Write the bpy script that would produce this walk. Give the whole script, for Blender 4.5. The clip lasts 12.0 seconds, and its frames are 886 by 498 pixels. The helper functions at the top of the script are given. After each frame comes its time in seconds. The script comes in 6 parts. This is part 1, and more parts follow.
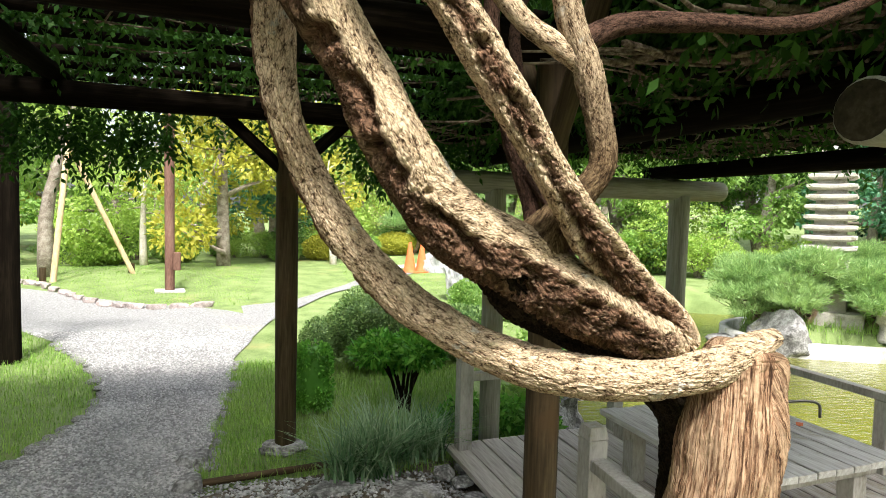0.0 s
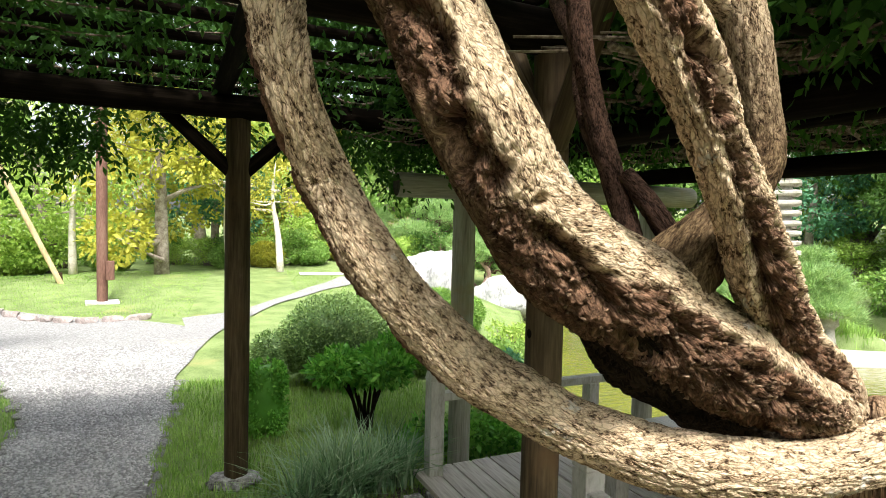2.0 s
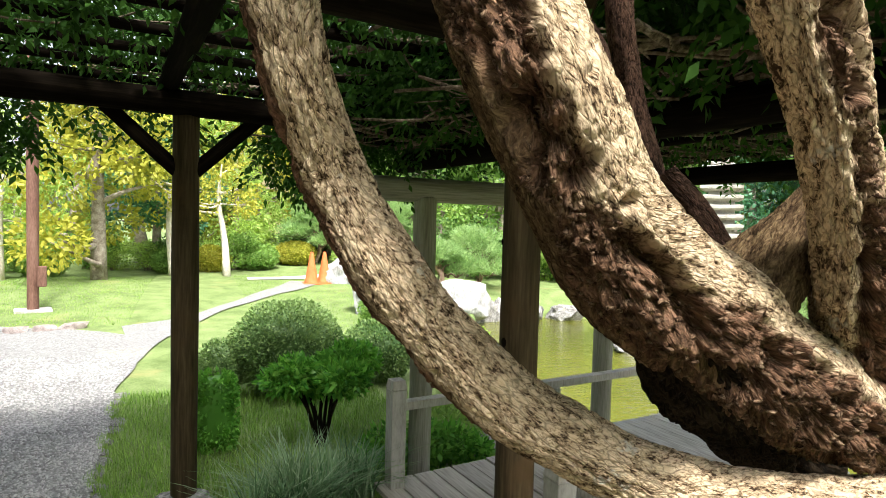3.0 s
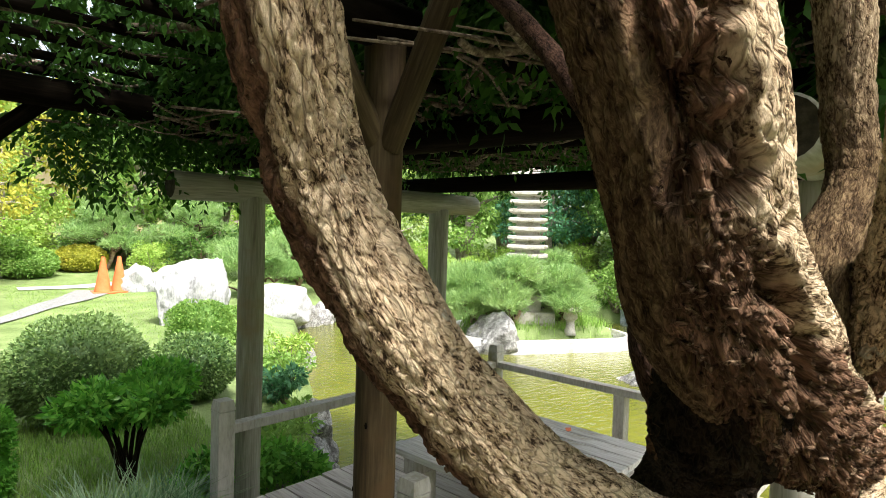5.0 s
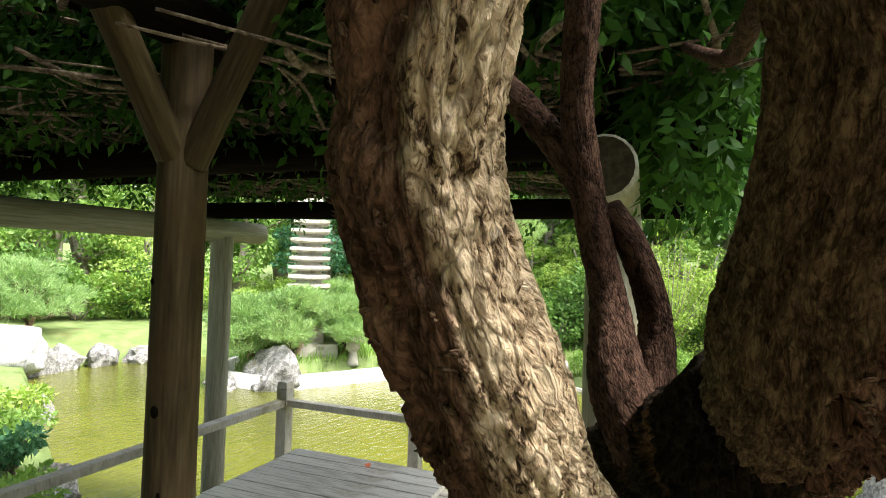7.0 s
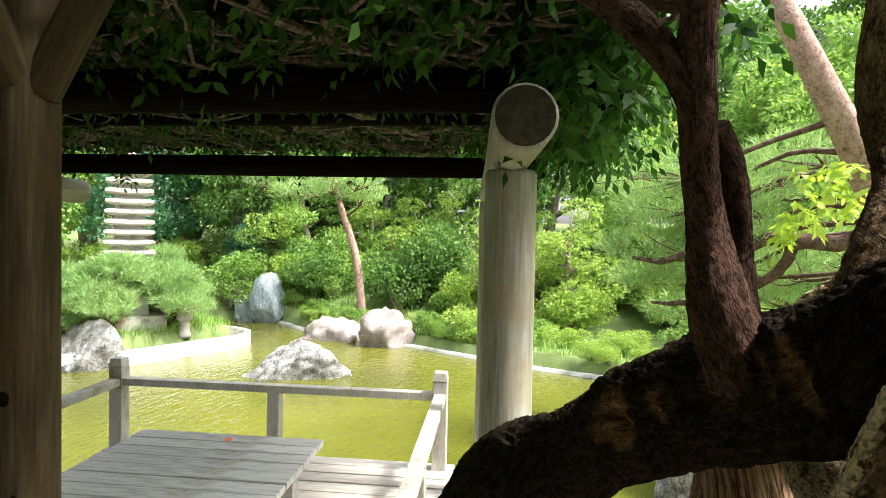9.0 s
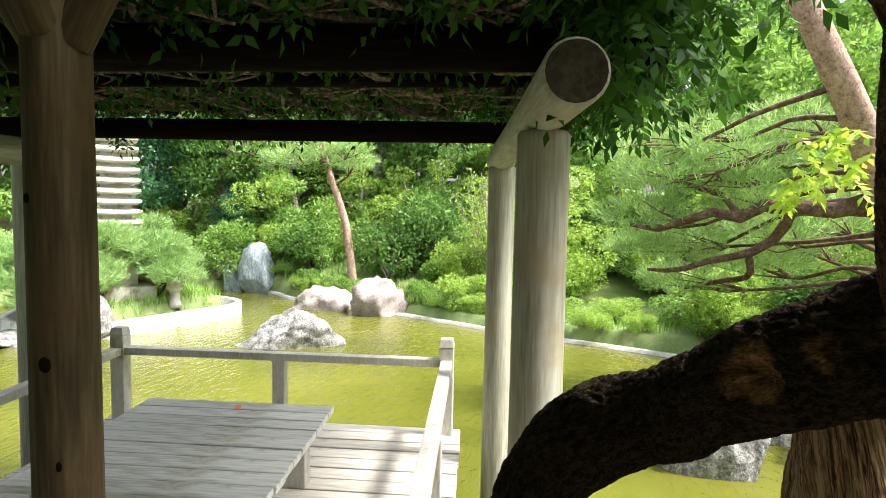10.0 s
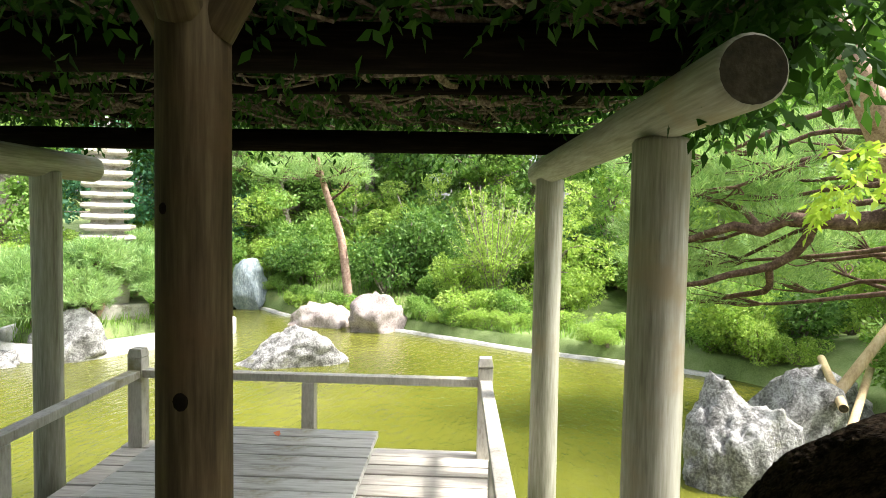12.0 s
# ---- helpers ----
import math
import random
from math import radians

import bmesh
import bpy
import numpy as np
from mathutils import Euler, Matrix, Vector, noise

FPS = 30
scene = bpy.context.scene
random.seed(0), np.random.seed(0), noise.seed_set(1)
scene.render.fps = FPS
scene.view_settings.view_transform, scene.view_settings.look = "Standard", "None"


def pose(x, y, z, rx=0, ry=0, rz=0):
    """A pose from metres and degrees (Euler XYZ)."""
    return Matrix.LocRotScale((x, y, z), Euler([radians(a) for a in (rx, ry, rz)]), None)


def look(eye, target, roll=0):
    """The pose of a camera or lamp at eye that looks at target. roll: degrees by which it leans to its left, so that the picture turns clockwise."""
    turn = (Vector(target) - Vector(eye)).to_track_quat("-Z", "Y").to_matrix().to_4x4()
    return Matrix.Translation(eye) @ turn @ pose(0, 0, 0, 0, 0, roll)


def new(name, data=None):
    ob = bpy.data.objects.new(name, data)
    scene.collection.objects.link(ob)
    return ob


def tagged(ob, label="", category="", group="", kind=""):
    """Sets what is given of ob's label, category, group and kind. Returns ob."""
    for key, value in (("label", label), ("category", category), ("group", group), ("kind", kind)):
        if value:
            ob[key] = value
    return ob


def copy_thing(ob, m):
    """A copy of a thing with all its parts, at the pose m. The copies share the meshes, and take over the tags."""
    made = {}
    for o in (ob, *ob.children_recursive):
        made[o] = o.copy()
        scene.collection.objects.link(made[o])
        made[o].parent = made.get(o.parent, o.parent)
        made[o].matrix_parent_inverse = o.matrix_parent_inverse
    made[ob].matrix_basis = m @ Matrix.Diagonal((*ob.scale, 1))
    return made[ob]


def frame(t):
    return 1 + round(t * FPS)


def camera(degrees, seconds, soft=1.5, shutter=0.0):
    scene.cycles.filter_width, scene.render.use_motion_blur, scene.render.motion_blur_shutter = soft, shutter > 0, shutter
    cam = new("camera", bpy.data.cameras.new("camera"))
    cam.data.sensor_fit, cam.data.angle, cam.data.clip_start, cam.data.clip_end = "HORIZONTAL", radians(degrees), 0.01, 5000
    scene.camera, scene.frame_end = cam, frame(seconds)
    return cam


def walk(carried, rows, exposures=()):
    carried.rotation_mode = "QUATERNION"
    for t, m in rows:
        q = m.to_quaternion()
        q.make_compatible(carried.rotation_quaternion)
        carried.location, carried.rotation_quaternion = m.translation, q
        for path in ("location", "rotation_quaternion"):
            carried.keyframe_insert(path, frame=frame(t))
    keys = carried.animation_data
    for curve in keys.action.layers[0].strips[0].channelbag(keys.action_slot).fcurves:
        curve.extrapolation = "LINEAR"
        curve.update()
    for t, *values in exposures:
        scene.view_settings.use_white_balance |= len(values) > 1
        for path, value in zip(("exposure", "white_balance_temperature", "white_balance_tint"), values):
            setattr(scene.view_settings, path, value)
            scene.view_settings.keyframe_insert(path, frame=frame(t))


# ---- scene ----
cam = camera(73.2, 12.0, soft=0.9)
PATH = [
    (0, (0.143, 0.036, 1.667), (0.575, 1.985, 1.545), 1.4),
    (0.5, (0.123, 0.110, 1.665), (0.587, 2.051, 1.541), 1.2),
    (1, (0.110, 0.198, 1.665), (0.610, 2.131, 1.548), 1.3),
    (1.5, (0.092, 0.288, 1.674), (0.640, 2.208, 1.563), 1.3),
    (2, (0.079, 0.359, 1.677), (0.683, 2.263, 1.575), 1.4),
    (2.5, (0.064, 0.422, 1.676), (0.735, 2.304, 1.579), 1.4),
    (3, (0.048, 0.481, 1.677), (0.809, 2.329, 1.590), 1.5),
    (3.2, (0.046, 0.502, 1.681), (0.844, 2.333, 1.588), 1.6),
    (4.8, (-0.001, 0.646, 1.694), (1.231, 2.219, 1.621), 1.7),
    (5, (-0.002, 0.661, 1.686), (1.282, 2.193, 1.621), 1.7),
    (5.5, (0.000, 0.705, 1.682), (1.413, 2.118, 1.622), 1.9),
    (6, (-0.002, 0.748, 1.683), (1.536, 2.026, 1.657), 2.0),
    (6.5, (-0.005, 0.790, 1.687), (1.658, 1.902, 1.710), 2.0),
    (6.7, (-0.007, 0.811, 1.687), (1.695, 1.861, 1.728), 1.9),
    (8.3, (-0.003, 0.968, 1.636), (1.908, 1.572, 1.642), 1.3),
    (8.5, (-0.004, 0.994, 1.649), (1.924, 1.540, 1.638), 1.2),
    (9, (-0.008, 1.057, 1.648), (1.945, 1.500, 1.599), 1.2),
    (9.5, (-0.014, 1.128, 1.641), (1.946, 1.525, 1.534), 1.1),
    (10, (-0.007, 1.205, 1.623), (1.952, 1.593, 1.474), 1.1),
    (10.5, (0.010, 1.291, 1.615), (1.972, 1.667, 1.476), 1.1),
    (11, (0.030, 1.389, 1.604), (1.996, 1.749, 1.483), 1.2),
    (11.5, (0.059, 1.502, 1.607), (2.034, 1.816, 1.501), 1.2),
    (12, (0.062, 1.603, 1.609), (2.036, 1.925, 1.511), 1.0),
]
EXPOSURES = [(0, 1.36), (3.2, 1.4), (5, 1.4), (6.7, 1.52), (8.3, 1.7), (12, 1.72)]
walk(cam, [(t, look(eye, target, roll)) for t, eye, target, roll in PATH], exposures=EXPOSURES)

# ---- world, sun, exposure ----
SUN_EL, SUN_AZ = 57.0, 182.0   # degrees; azimuth clockwise from +y
world = bpy.data.worlds.new("sky")
scene.world = world
world.use_nodes = True
wn = world.node_tree
sky = wn.nodes.new("ShaderNodeTexSky")
sky.sky_type, sky.sun_disc = "NISHITA", False
sky.sun_elevation, sky.sun_rotation = radians(SUN_EL), radians(SUN_AZ)
sky.air_density, sky.dust_density, sky.ozone_density = 1.0, 4.0, 1.0
haze = wn.nodes.new("ShaderNodeHueSaturation")   # thin cloud: a paler sky
haze.inputs["Saturation"].default_value = 0.35
wn.links.new(sky.outputs["Color"], haze.inputs["Color"])
wn.links.new(haze.outputs["Color"], wn.nodes["Background"].inputs["Color"])
wn.nodes["Background"].inputs["Strength"].default_value = 0.15
sun_data = bpy.data.lights.new("sun", "SUN")
sun_data.energy, sun_data.angle, sun_data.color = 3.0, radians(9.0), (1.0, 0.96, 0.88)
sun_ob = new("sun", sun_data)
_az, _el = radians(SUN_AZ), radians(SUN_EL)
_sd = Vector((math.sin(_az) * math.cos(_el), math.cos(_az) * math.cos(_el), math.sin(_el)))
sun_ob.matrix_world = look(_sd * 40, (0, 0, 0))



# ---- materials ----
def nodes_of(m):
    m.use_nodes = True
    nt = m.node_tree
    return nt, nt.nodes["Principled BSDF"]


def ramp(nt, fac, stops):
    r = nt.nodes.new("ShaderNodeValToRGB")
    e = r.color_ramp.elements
    while len(e) < len(stops):
        e.new(0.5)
    for el, (p, c) in zip(e, stops):
        el.position, el.color = p, (*c, 1)
    nt.links.new(fac, r.inputs["Fac"])
    return r.outputs["Color"]


def coords(nt, kind, scale):
    tc = nt.nodes.new("ShaderNodeTexCoord")
    mp = nt.nodes.new("ShaderNodeMapping")
    mp.inputs["Scale"].default_value = scale
    nt.links.new(tc.outputs[kind], mp.inputs["Vector"])
    return mp.outputs["Vector"]


def noise_tex(nt, vec, scale, detail=6.0, rough=0.6, dist=0.0):
    n = nt.nodes.new("ShaderNodeTexNoise")
    n.inputs["Scale"].default_value, n.inputs["Detail"].default_value = scale, detail
    n.inputs["Roughness"].default_value, n.inputs["Distortion"].default_value = rough, dist
    nt.links.new(vec, n.inputs["Vector"])
    return n.outputs["Fac"]


def mixc(nt, fac, a, b, mode="MIX"):
    m = nt.nodes.new("ShaderNodeMix")
    m.data_type, m.blend_type = "RGBA", mode
    if isinstance(fac, float):
        m.inputs[0].default_value = fac
    else:
        nt.links.new(fac, m.inputs[0])
    for sock, v in ((m.inputs[6], a), (m.inputs[7], b)):
        if isinstance(v, tuple):
            sock.default_value = (*v, 1)
        else:
            nt.links.new(v, sock)
    return m.outputs[2]


def thresh(nt, fac, lo, hi):
    m = nt.nodes.new("ShaderNodeMapRange")
    m.interpolation_type = "SMOOTHSTEP"
    m.inputs["From Min"].default_value, m.inputs["From Max"].default_value = lo, hi
    nt.links.new(fac, m.inputs["Value"])
    return m.outputs["Result"]


def attr(nt, name):
    a = nt.nodes.new("ShaderNodeAttribute")
    a.attribute_name = name
    return a.outputs["Fac"]


def bump(nt, bsdf, height, strength, dist):
    b = nt.nodes.new("ShaderNodeBump")
    b.inputs["Strength"].default_value, b.inputs["Distance"].default_value = strength, dist
    nt.links.new(height, b.inputs["Height"])
    nt.links.new(b.outputs["Normal"], bsdf.inputs["Normal"])


def surface(name, stops, scale=8.0, space="Object", stretch=(1, 1, 1), fine=60.0, rough=0.8, relief=0.5,
            depth=0.01, stain=None, stain_at=(0.55, 0.7), stain_scale=1.5, vary=0.0, metal=0.0, shine=0.2):
    """A two-scale noise material: broad colour, fine grain, stains and relief."""
    m = bpy.data.materials.new(name)
    nt, bs = nodes_of(m)
    v = coords(nt, space, stretch)
    broad, grain = noise_tex(nt, v, scale), noise_tex(nt, v, fine, 4.0)
    f = nt.nodes.new("ShaderNodeMath")
    f.operation = "MULTIPLY_ADD"
    f.inputs[1].default_value = 0.45
    nt.links.new(grain, f.inputs[0])
    g = nt.nodes.new("ShaderNodeMath")
    g.operation = "MULTIPLY"
    g.inputs[1].default_value = 0.55
    nt.links.new(broad, g.inputs[0])
    nt.links.new(g.outputs[0], f.inputs[2])
    col = ramp(nt, f.outputs[0], stops)
    if stain:
        col = mixc(nt, thresh(nt, noise_tex(nt, coords(nt, "Object", (1, 1, 1)), stain_scale, 5.0, 0.65), *stain_at), col, stain)
    if vary:
        oi = nt.nodes.new("ShaderNodeObjectInfo")
        hs = nt.nodes.new("ShaderNodeHueSaturation")
        mr = nt.nodes.new("ShaderNodeMapRange")
        mr.inputs["To Min"].default_value, mr.inputs["To Max"].default_value = 1 - vary, 1 + vary
        nt.links.new(oi.outputs["Random"], mr.inputs["Value"])
        nt.links.new(mr.outputs["Result"], hs.inputs["Value"])
        nt.links.new(col, hs.inputs["Color"])
        col = hs.outputs["Color"]
    nt.links.new(col, bs.inputs["Base Color"])
    bs.inputs["Roughness"].default_value, bs.inputs["Metallic"].default_value = rough, metal
    bs.inputs["Specular IOR Level"].default_value = shine
    bump(nt, bs, f.outputs[0], relief, depth)
    return m


def leaf_material(name, a, b, c, translucent=0.35, rough=0.45, shine=0.3):
    """Leaf colours that vary leaf by leaf; light passes through the blade."""
    m = bpy.data.materials.new(name)
    nt, bs = nodes_of(m)
    geo = nt.nodes.new("ShaderNodeNewGeometry")
    col = ramp(nt, geo.outputs["Random Per Island"], [(0.0, a), (0.5, b), (1.0, c)])
    broad = noise_tex(nt, coords(nt, "Object", (1, 1, 1)), 1.3, 3.0)
    col = mixc(nt, thresh(nt, broad, 0.35, 0.7), col, mixc(nt, 0.5, col, c))
    nt.links.new(col, bs.inputs["Base Color"])
    bs.inputs["Roughness"].default_value = rough
    bs.inputs["Specular IOR Level"].default_value = shine
    tr = nt.nodes.new("ShaderNodeBsdfTranslucent")
    nt.links.new(mixc(nt, 1.0, col, (1.0, 1.0, 0.62), "MULTIPLY"), tr.inputs["Color"])
    mx = nt.nodes.new("ShaderNodeMixShader")
    mx.inputs[0].default_value = translucent
    nt.links.new(bs.outputs[0], mx.inputs[1])
    nt.links.new(tr.outputs[0], mx.inputs[2])
    nt.links.new(mx.outputs[0], nt.nodes["Material Output"].inputs["Surface"])
    return m


def bark_material(name, pale, mid, dark, rot, patch, v_scale=110.0, lichen=0.62, along=0.36):
    m = bpy.data.materials.new(name)
    nt, bs = nodes_of(m)
    v = coords(nt, "UV", (1, along, 1))
    broad = noise_tex(nt, v, v_scale, 6.0, 0.65, 0.4)
    fine = noise_tex(nt, v, v_scale * 5, 5.0, 0.7, 0.6)
    f = nt.nodes.new("ShaderNodeMath")
    f.operation = "ADD"
    nt.links.new(broad, f.inputs[0])
    nt.links.new(fine, f.inputs[1])
    half = nt.nodes.new("ShaderNodeMath")
    half.operation = "MULTIPLY"
    half.inputs[1].default_value = 0.5
    nt.links.new(f.outputs[0], half.inputs[0])
    col = ramp(nt, half.outputs[0], [(0.42, dark), (0.475, mid), (0.53, pale), (0.64, tuple(min(1, x * 1.12) for x in pale))])
    plates = noise_tex(nt, coords(nt, "Object", (1, 1, 1)), 13.0, 5.0, 0.7)
    col = mixc(nt, thresh(nt, plates, lichen, lichen + 0.06), col, patch)
    # brown bark, with the shade of the limbs' far side put into the colour
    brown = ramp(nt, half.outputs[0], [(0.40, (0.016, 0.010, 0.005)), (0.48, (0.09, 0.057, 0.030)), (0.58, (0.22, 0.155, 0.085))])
    col = mixc(nt, attr(nt, "brown_shade"), col, brown)
    wob = nt.nodes.new("ShaderNodeVectorMath")
    wob.operation = "MULTIPLY_ADD"
    nz = nt.nodes.new("ShaderNodeTexNoise")
    nz.inputs["Scale"].default_value, nz.inputs["Detail"].default_value = v_scale * 1.2, 3.0
    nt.links.new(v, nz.inputs["Vector"])
    wob.inputs[1].default_value = (0.007, 0.007, 0.0)
    nt.links.new(nz.outputs["Color"], wob.inputs[0])
    nt.links.new(v, wob.inputs[2])
    vo = nt.nodes.new("ShaderNodeTexVoronoi")
    vo.feature = "DISTANCE_TO_EDGE"
    vo.inputs["Scale"].default_value = v_scale * 1.9
    nt.links.new(wob.outputs[0], vo.inputs["Vector"])
    gap = nt.nodes.new("ShaderNodeMapRange")
    gap.inputs["From Min"].default_value, gap.inputs["From Max"].default_value = 0.0, 0.12
    gap.inputs["To Min"].default_value, gap.inputs["To Max"].default_value = 0.5, 0.0
    nt.links.new(vo.outputs["Distance"], gap.inputs["Value"])
    col = mixc(nt, gap.outputs["Result"], col, dark)
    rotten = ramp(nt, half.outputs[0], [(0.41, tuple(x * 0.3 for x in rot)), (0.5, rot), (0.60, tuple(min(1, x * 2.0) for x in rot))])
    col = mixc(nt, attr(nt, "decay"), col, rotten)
    nt.links.new(col, bs.inputs["Base Color"])
    bs.inputs["Roughness"].default_value = 0.9
    bs.inputs["Specular IOR Level"].default_value = 0.06
    low = nt.nodes.new("ShaderNodeMath")
    low.operation = "MULTIPLY_ADD"
    low.inputs[1].default_value = -0.35
    nt.links.new(gap.outputs["Result"], low.inputs[0])
    nt.links.new(half.outputs[0], low.inputs[2])
    bump(nt, bs, low.outputs[0], 1.0, 0.007)
    return m


M_BARK = bark_material("wisteria_bark", (0.74, 0.585, 0.40), (0.50, 0.36, 0.225), (0.055, 0.034, 0.020), (0.135, 0.077, 0.048), (0.60, 0.56, 0.47))
M_BARK_DARK = bark_material("vine_bark", (0.115, 0.066, 0.046), (0.06, 0.033, 0.024), (0.018, 0.011, 0.008), (0.2, 0.1, 0.06), (0.2, 0.18, 0.14), 120.0, 0.72)
# near-black bark: moss patches, and the main stem's shade put into the colour
M_BARK_MOSS_SHADE = bark_material("mossy_shade_bark", (0.030, 0.021, 0.013), (0.012, 0.008, 0.005), (0.004, 0.003, 0.002), (0.24, 0.12, 0.06), (0.045, 0.042, 0.02), 90.0, 0.66)
M_STUMP = bark_material("peeled_wood", (0.44, 0.30, 0.19), (0.25, 0.14, 0.08), (0.05, 0.028, 0.018), (0.42, 0.2, 0.1), (0.6, 0.5, 0.38), 60.0, 0.66, 0.08)
M_PINE_BARK = surface("pine_bark", [(0.35, (0.16, 0.09, 0.07)), (0.5, (0.42, 0.27, 0.22)), (0.65, (0.58, 0.42, 0.36))], 14, relief=0.9, depth=0.02, fine=50)
M_TREE_BARK = surface("grey_bark", [(0.35, (0.10, 0.08, 0.06)), (0.5, (0.26, 0.22, 0.18)), (0.65, (0.45, 0.41, 0.36))], 9, relief=0.8, depth=0.02)
M_PALE_BARK = surface("pale_bark", [(0.35, (0.38, 0.33, 0.28)), (0.5, (0.66, 0.60, 0.54)), (0.65, (0.8, 0.76, 0.7))], 6, relief=0.5, depth=0.01)
M_LOG = surface("weathered_log", [(0.34, (0.016, 0.010, 0.005)), (0.46, (0.044, 0.030, 0.014)), (0.56, (0.078, 0.056, 0.028)), (0.70, (0.13, 0.10, 0.055))], 14, "UV", (1, 0.06, 1), 90, 0.75, 0.35, 0.004, (0.075, 0.045, 0.02), (0.48, 0.70), 3.2, 0.12)
M_LOG_GREY = surface("silvered_log", [(0.34, (0.17, 0.16, 0.12)), (0.48, (0.31, 0.30, 0.24)), (0.62, (0.44, 0.43, 0.37))], 12, "UV", (1, 0.06, 1), 90, 0.75, 0.35, 0.004, (0.33, 0.27, 0.18), (0.52, 0.7), 2.0, 0.08)
# roof logs near black: the gloom under the leaves is put into their colour
M_LOG_DARK_SHADE = surface("dark_shade_log", [(0.34, (0.003, 0.002, 0.0015)), (0.5, (0.006, 0.0045, 0.003)), (0.66, (0.018, 0.013, 0.009))], 14, "UV", (1, 0.06, 1), 90, 0.9, 0.35, 0.004, vary=0.15, shine=0.03)
M_CUT = surface("cut_end_wood", [(0.34, (0.014, 0.011, 0.006)), (0.5, (0.034, 0.028, 0.015)), (0.66, (0.07, 0.057, 0.034))], 18, rough=0.85)
M_PLANK = surface("silvered_plank", [(0.32, (0.28, 0.26, 0.23)), (0.48, (0.57, 0.55, 0.51)), (0.64, (0.74, 0.73, 0.70))], 9, "Object", (1.0, 0.09, 1.0), 70, 0.72, 0.4, 0.004, (0.30, 0.26, 0.16), (0.56, 0.75), 2.6, 0.13)
M_DECK = surface("deck_plank", [(0.32, (0.24, 0.21, 0.175)), (0.48, (0.47, 0.43, 0.38)), (0.64, (0.63, 0.59, 0.54))], 9, "Object", (1.0, 0.09, 1.0), 70, 0.72, 0.4, 0.004, (0.27, 0.22, 0.14), (0.55, 0.75), 2.6, 0.13)
M_RAIL = surface("rail_timber", [(0.32, (0.27, 0.25, 0.21)), (0.48, (0.45, 0.43, 0.385)), (0.64, (0.57, 0.55, 0.51))], 10, "Object", (1, 1, 0.3), 70, 0.75, 0.35, 0.003, (0.26, 0.24, 0.14), (0.56, 0.74), 3.0, 0.08)
M_MAST = surface("brown_mast", [(0.35, (0.09, 0.045, 0.035)), (0.5, (0.16, 0.085, 0.065)), (0.65, (0.22, 0.13, 0.1))], 6, stretch=(1, 1, 0.2))
M_STAKE = surface("stake_wood", [(0.35, (0.38, 0.27, 0.15)), (0.5, (0.55, 0.42, 0.25)), (0.65, (0.66, 0.54, 0.36))], 8, stretch=(1, 1, 0.2))
M_GRASS_GROUND = surface("lawn_ground", [(0.36, (0.10, 0.145, 0.045)), (0.5, (0.175, 0.24, 0.085)), (0.64, (0.26, 0.32, 0.14))], 2.2, fine=55, rough=0.9, relief=0.9, depth=0.03, stain=(0.30, 0.27, 0.12), stain_at=(0.56, 0.78), stain_scale=0.9)
M_SOIL = surface("leafy_soil", [(0.34, (0.045, 0.038, 0.028)), (0.5, (0.12, 0.10, 0.075)), (0.66, (0.22, 0.195, 0.155))], 7, fine=60, rough=0.95, relief=0.9, depth=0.02)
M_GRAVEL = surface("grey_gravel", [(0.30, (0.10, 0.098, 0.096)), (0.46, (0.215, 0.214, 0.215)), (0.54, (0.31, 0.309, 0.31)), (0.68, (0.47, 0.467, 0.466))], 38, fine=110, rough=0.9, relief=1.0, depth=0.02, stain=(0.42, 0.38, 0.31), stain_at=(0.58, 0.8), stain_scale=0.8)
M_PATH = surface("pale_path", [(0.34, (0.5, 0.48, 0.44)), (0.5, (0.62, 0.6, 0.56)), (0.66, (0.72, 0.7, 0.66))], 8, fine=90, rough=0.9, relief=0.5)
M_STONE = surface("grey_boulder", [(0.34, (0.05, 0.049, 0.047)), (0.47, (0.19, 0.185, 0.18)), (0.55, (0.36, 0.355, 0.35)), (0.66, (0.58, 0.575, 0.57))], 9, fine=45, rough=0.85, relief=0.8, depth=0.03, stain=(0.2, 0.2, 0.13), stain_at=(0.58, 0.72), stain_scale=3, vary=0.12)
M_STONE_WARM = surface("purplish_boulder", [(0.32, (0.14, 0.11, 0.105)), (0.46, (0.31, 0.26, 0.25)), (0.58, (0.46, 0.40, 0.385)), (0.70, (0.60, 0.55, 0.53))], 4, fine=30, rough=0.85, relief=0.8, depth=0.03, stain=(0.2, 0.21, 0.13), stain_at=(0.6, 0.72), stain_scale=3, vary=0.1)
M_BOUGH = surface("old_pine_bark", [(0.35, (0.05, 0.03, 0.024)), (0.5, (0.14, 0.085, 0.065)), (0.65, (0.28, 0.19, 0.15))], 14, relief=0.9, depth=0.015, fine=50)
M_STONE_WHITE = surface("white_boulder", [(0.32, (0.14, 0.14, 0.15)), (0.45, (0.33, 0.33, 0.34)), (0.6, (0.52, 0.52, 0.53))], 4, stretch=(1, 1, 0.5), fine=26, rough=0.8, relief=0.8, depth=0.04, vary=0.05)
M_STONE_BLUE = surface("bluish_boulder", [(0.32, (0.12, 0.15, 0.17)), (0.48, (0.26, 0.31, 0.34)), (0.62, (0.42, 0.47, 0.49))], 5, stretch=(1, 1, 0.5), fine=26, rough=0.8, relief=0.8, depth=0.04)
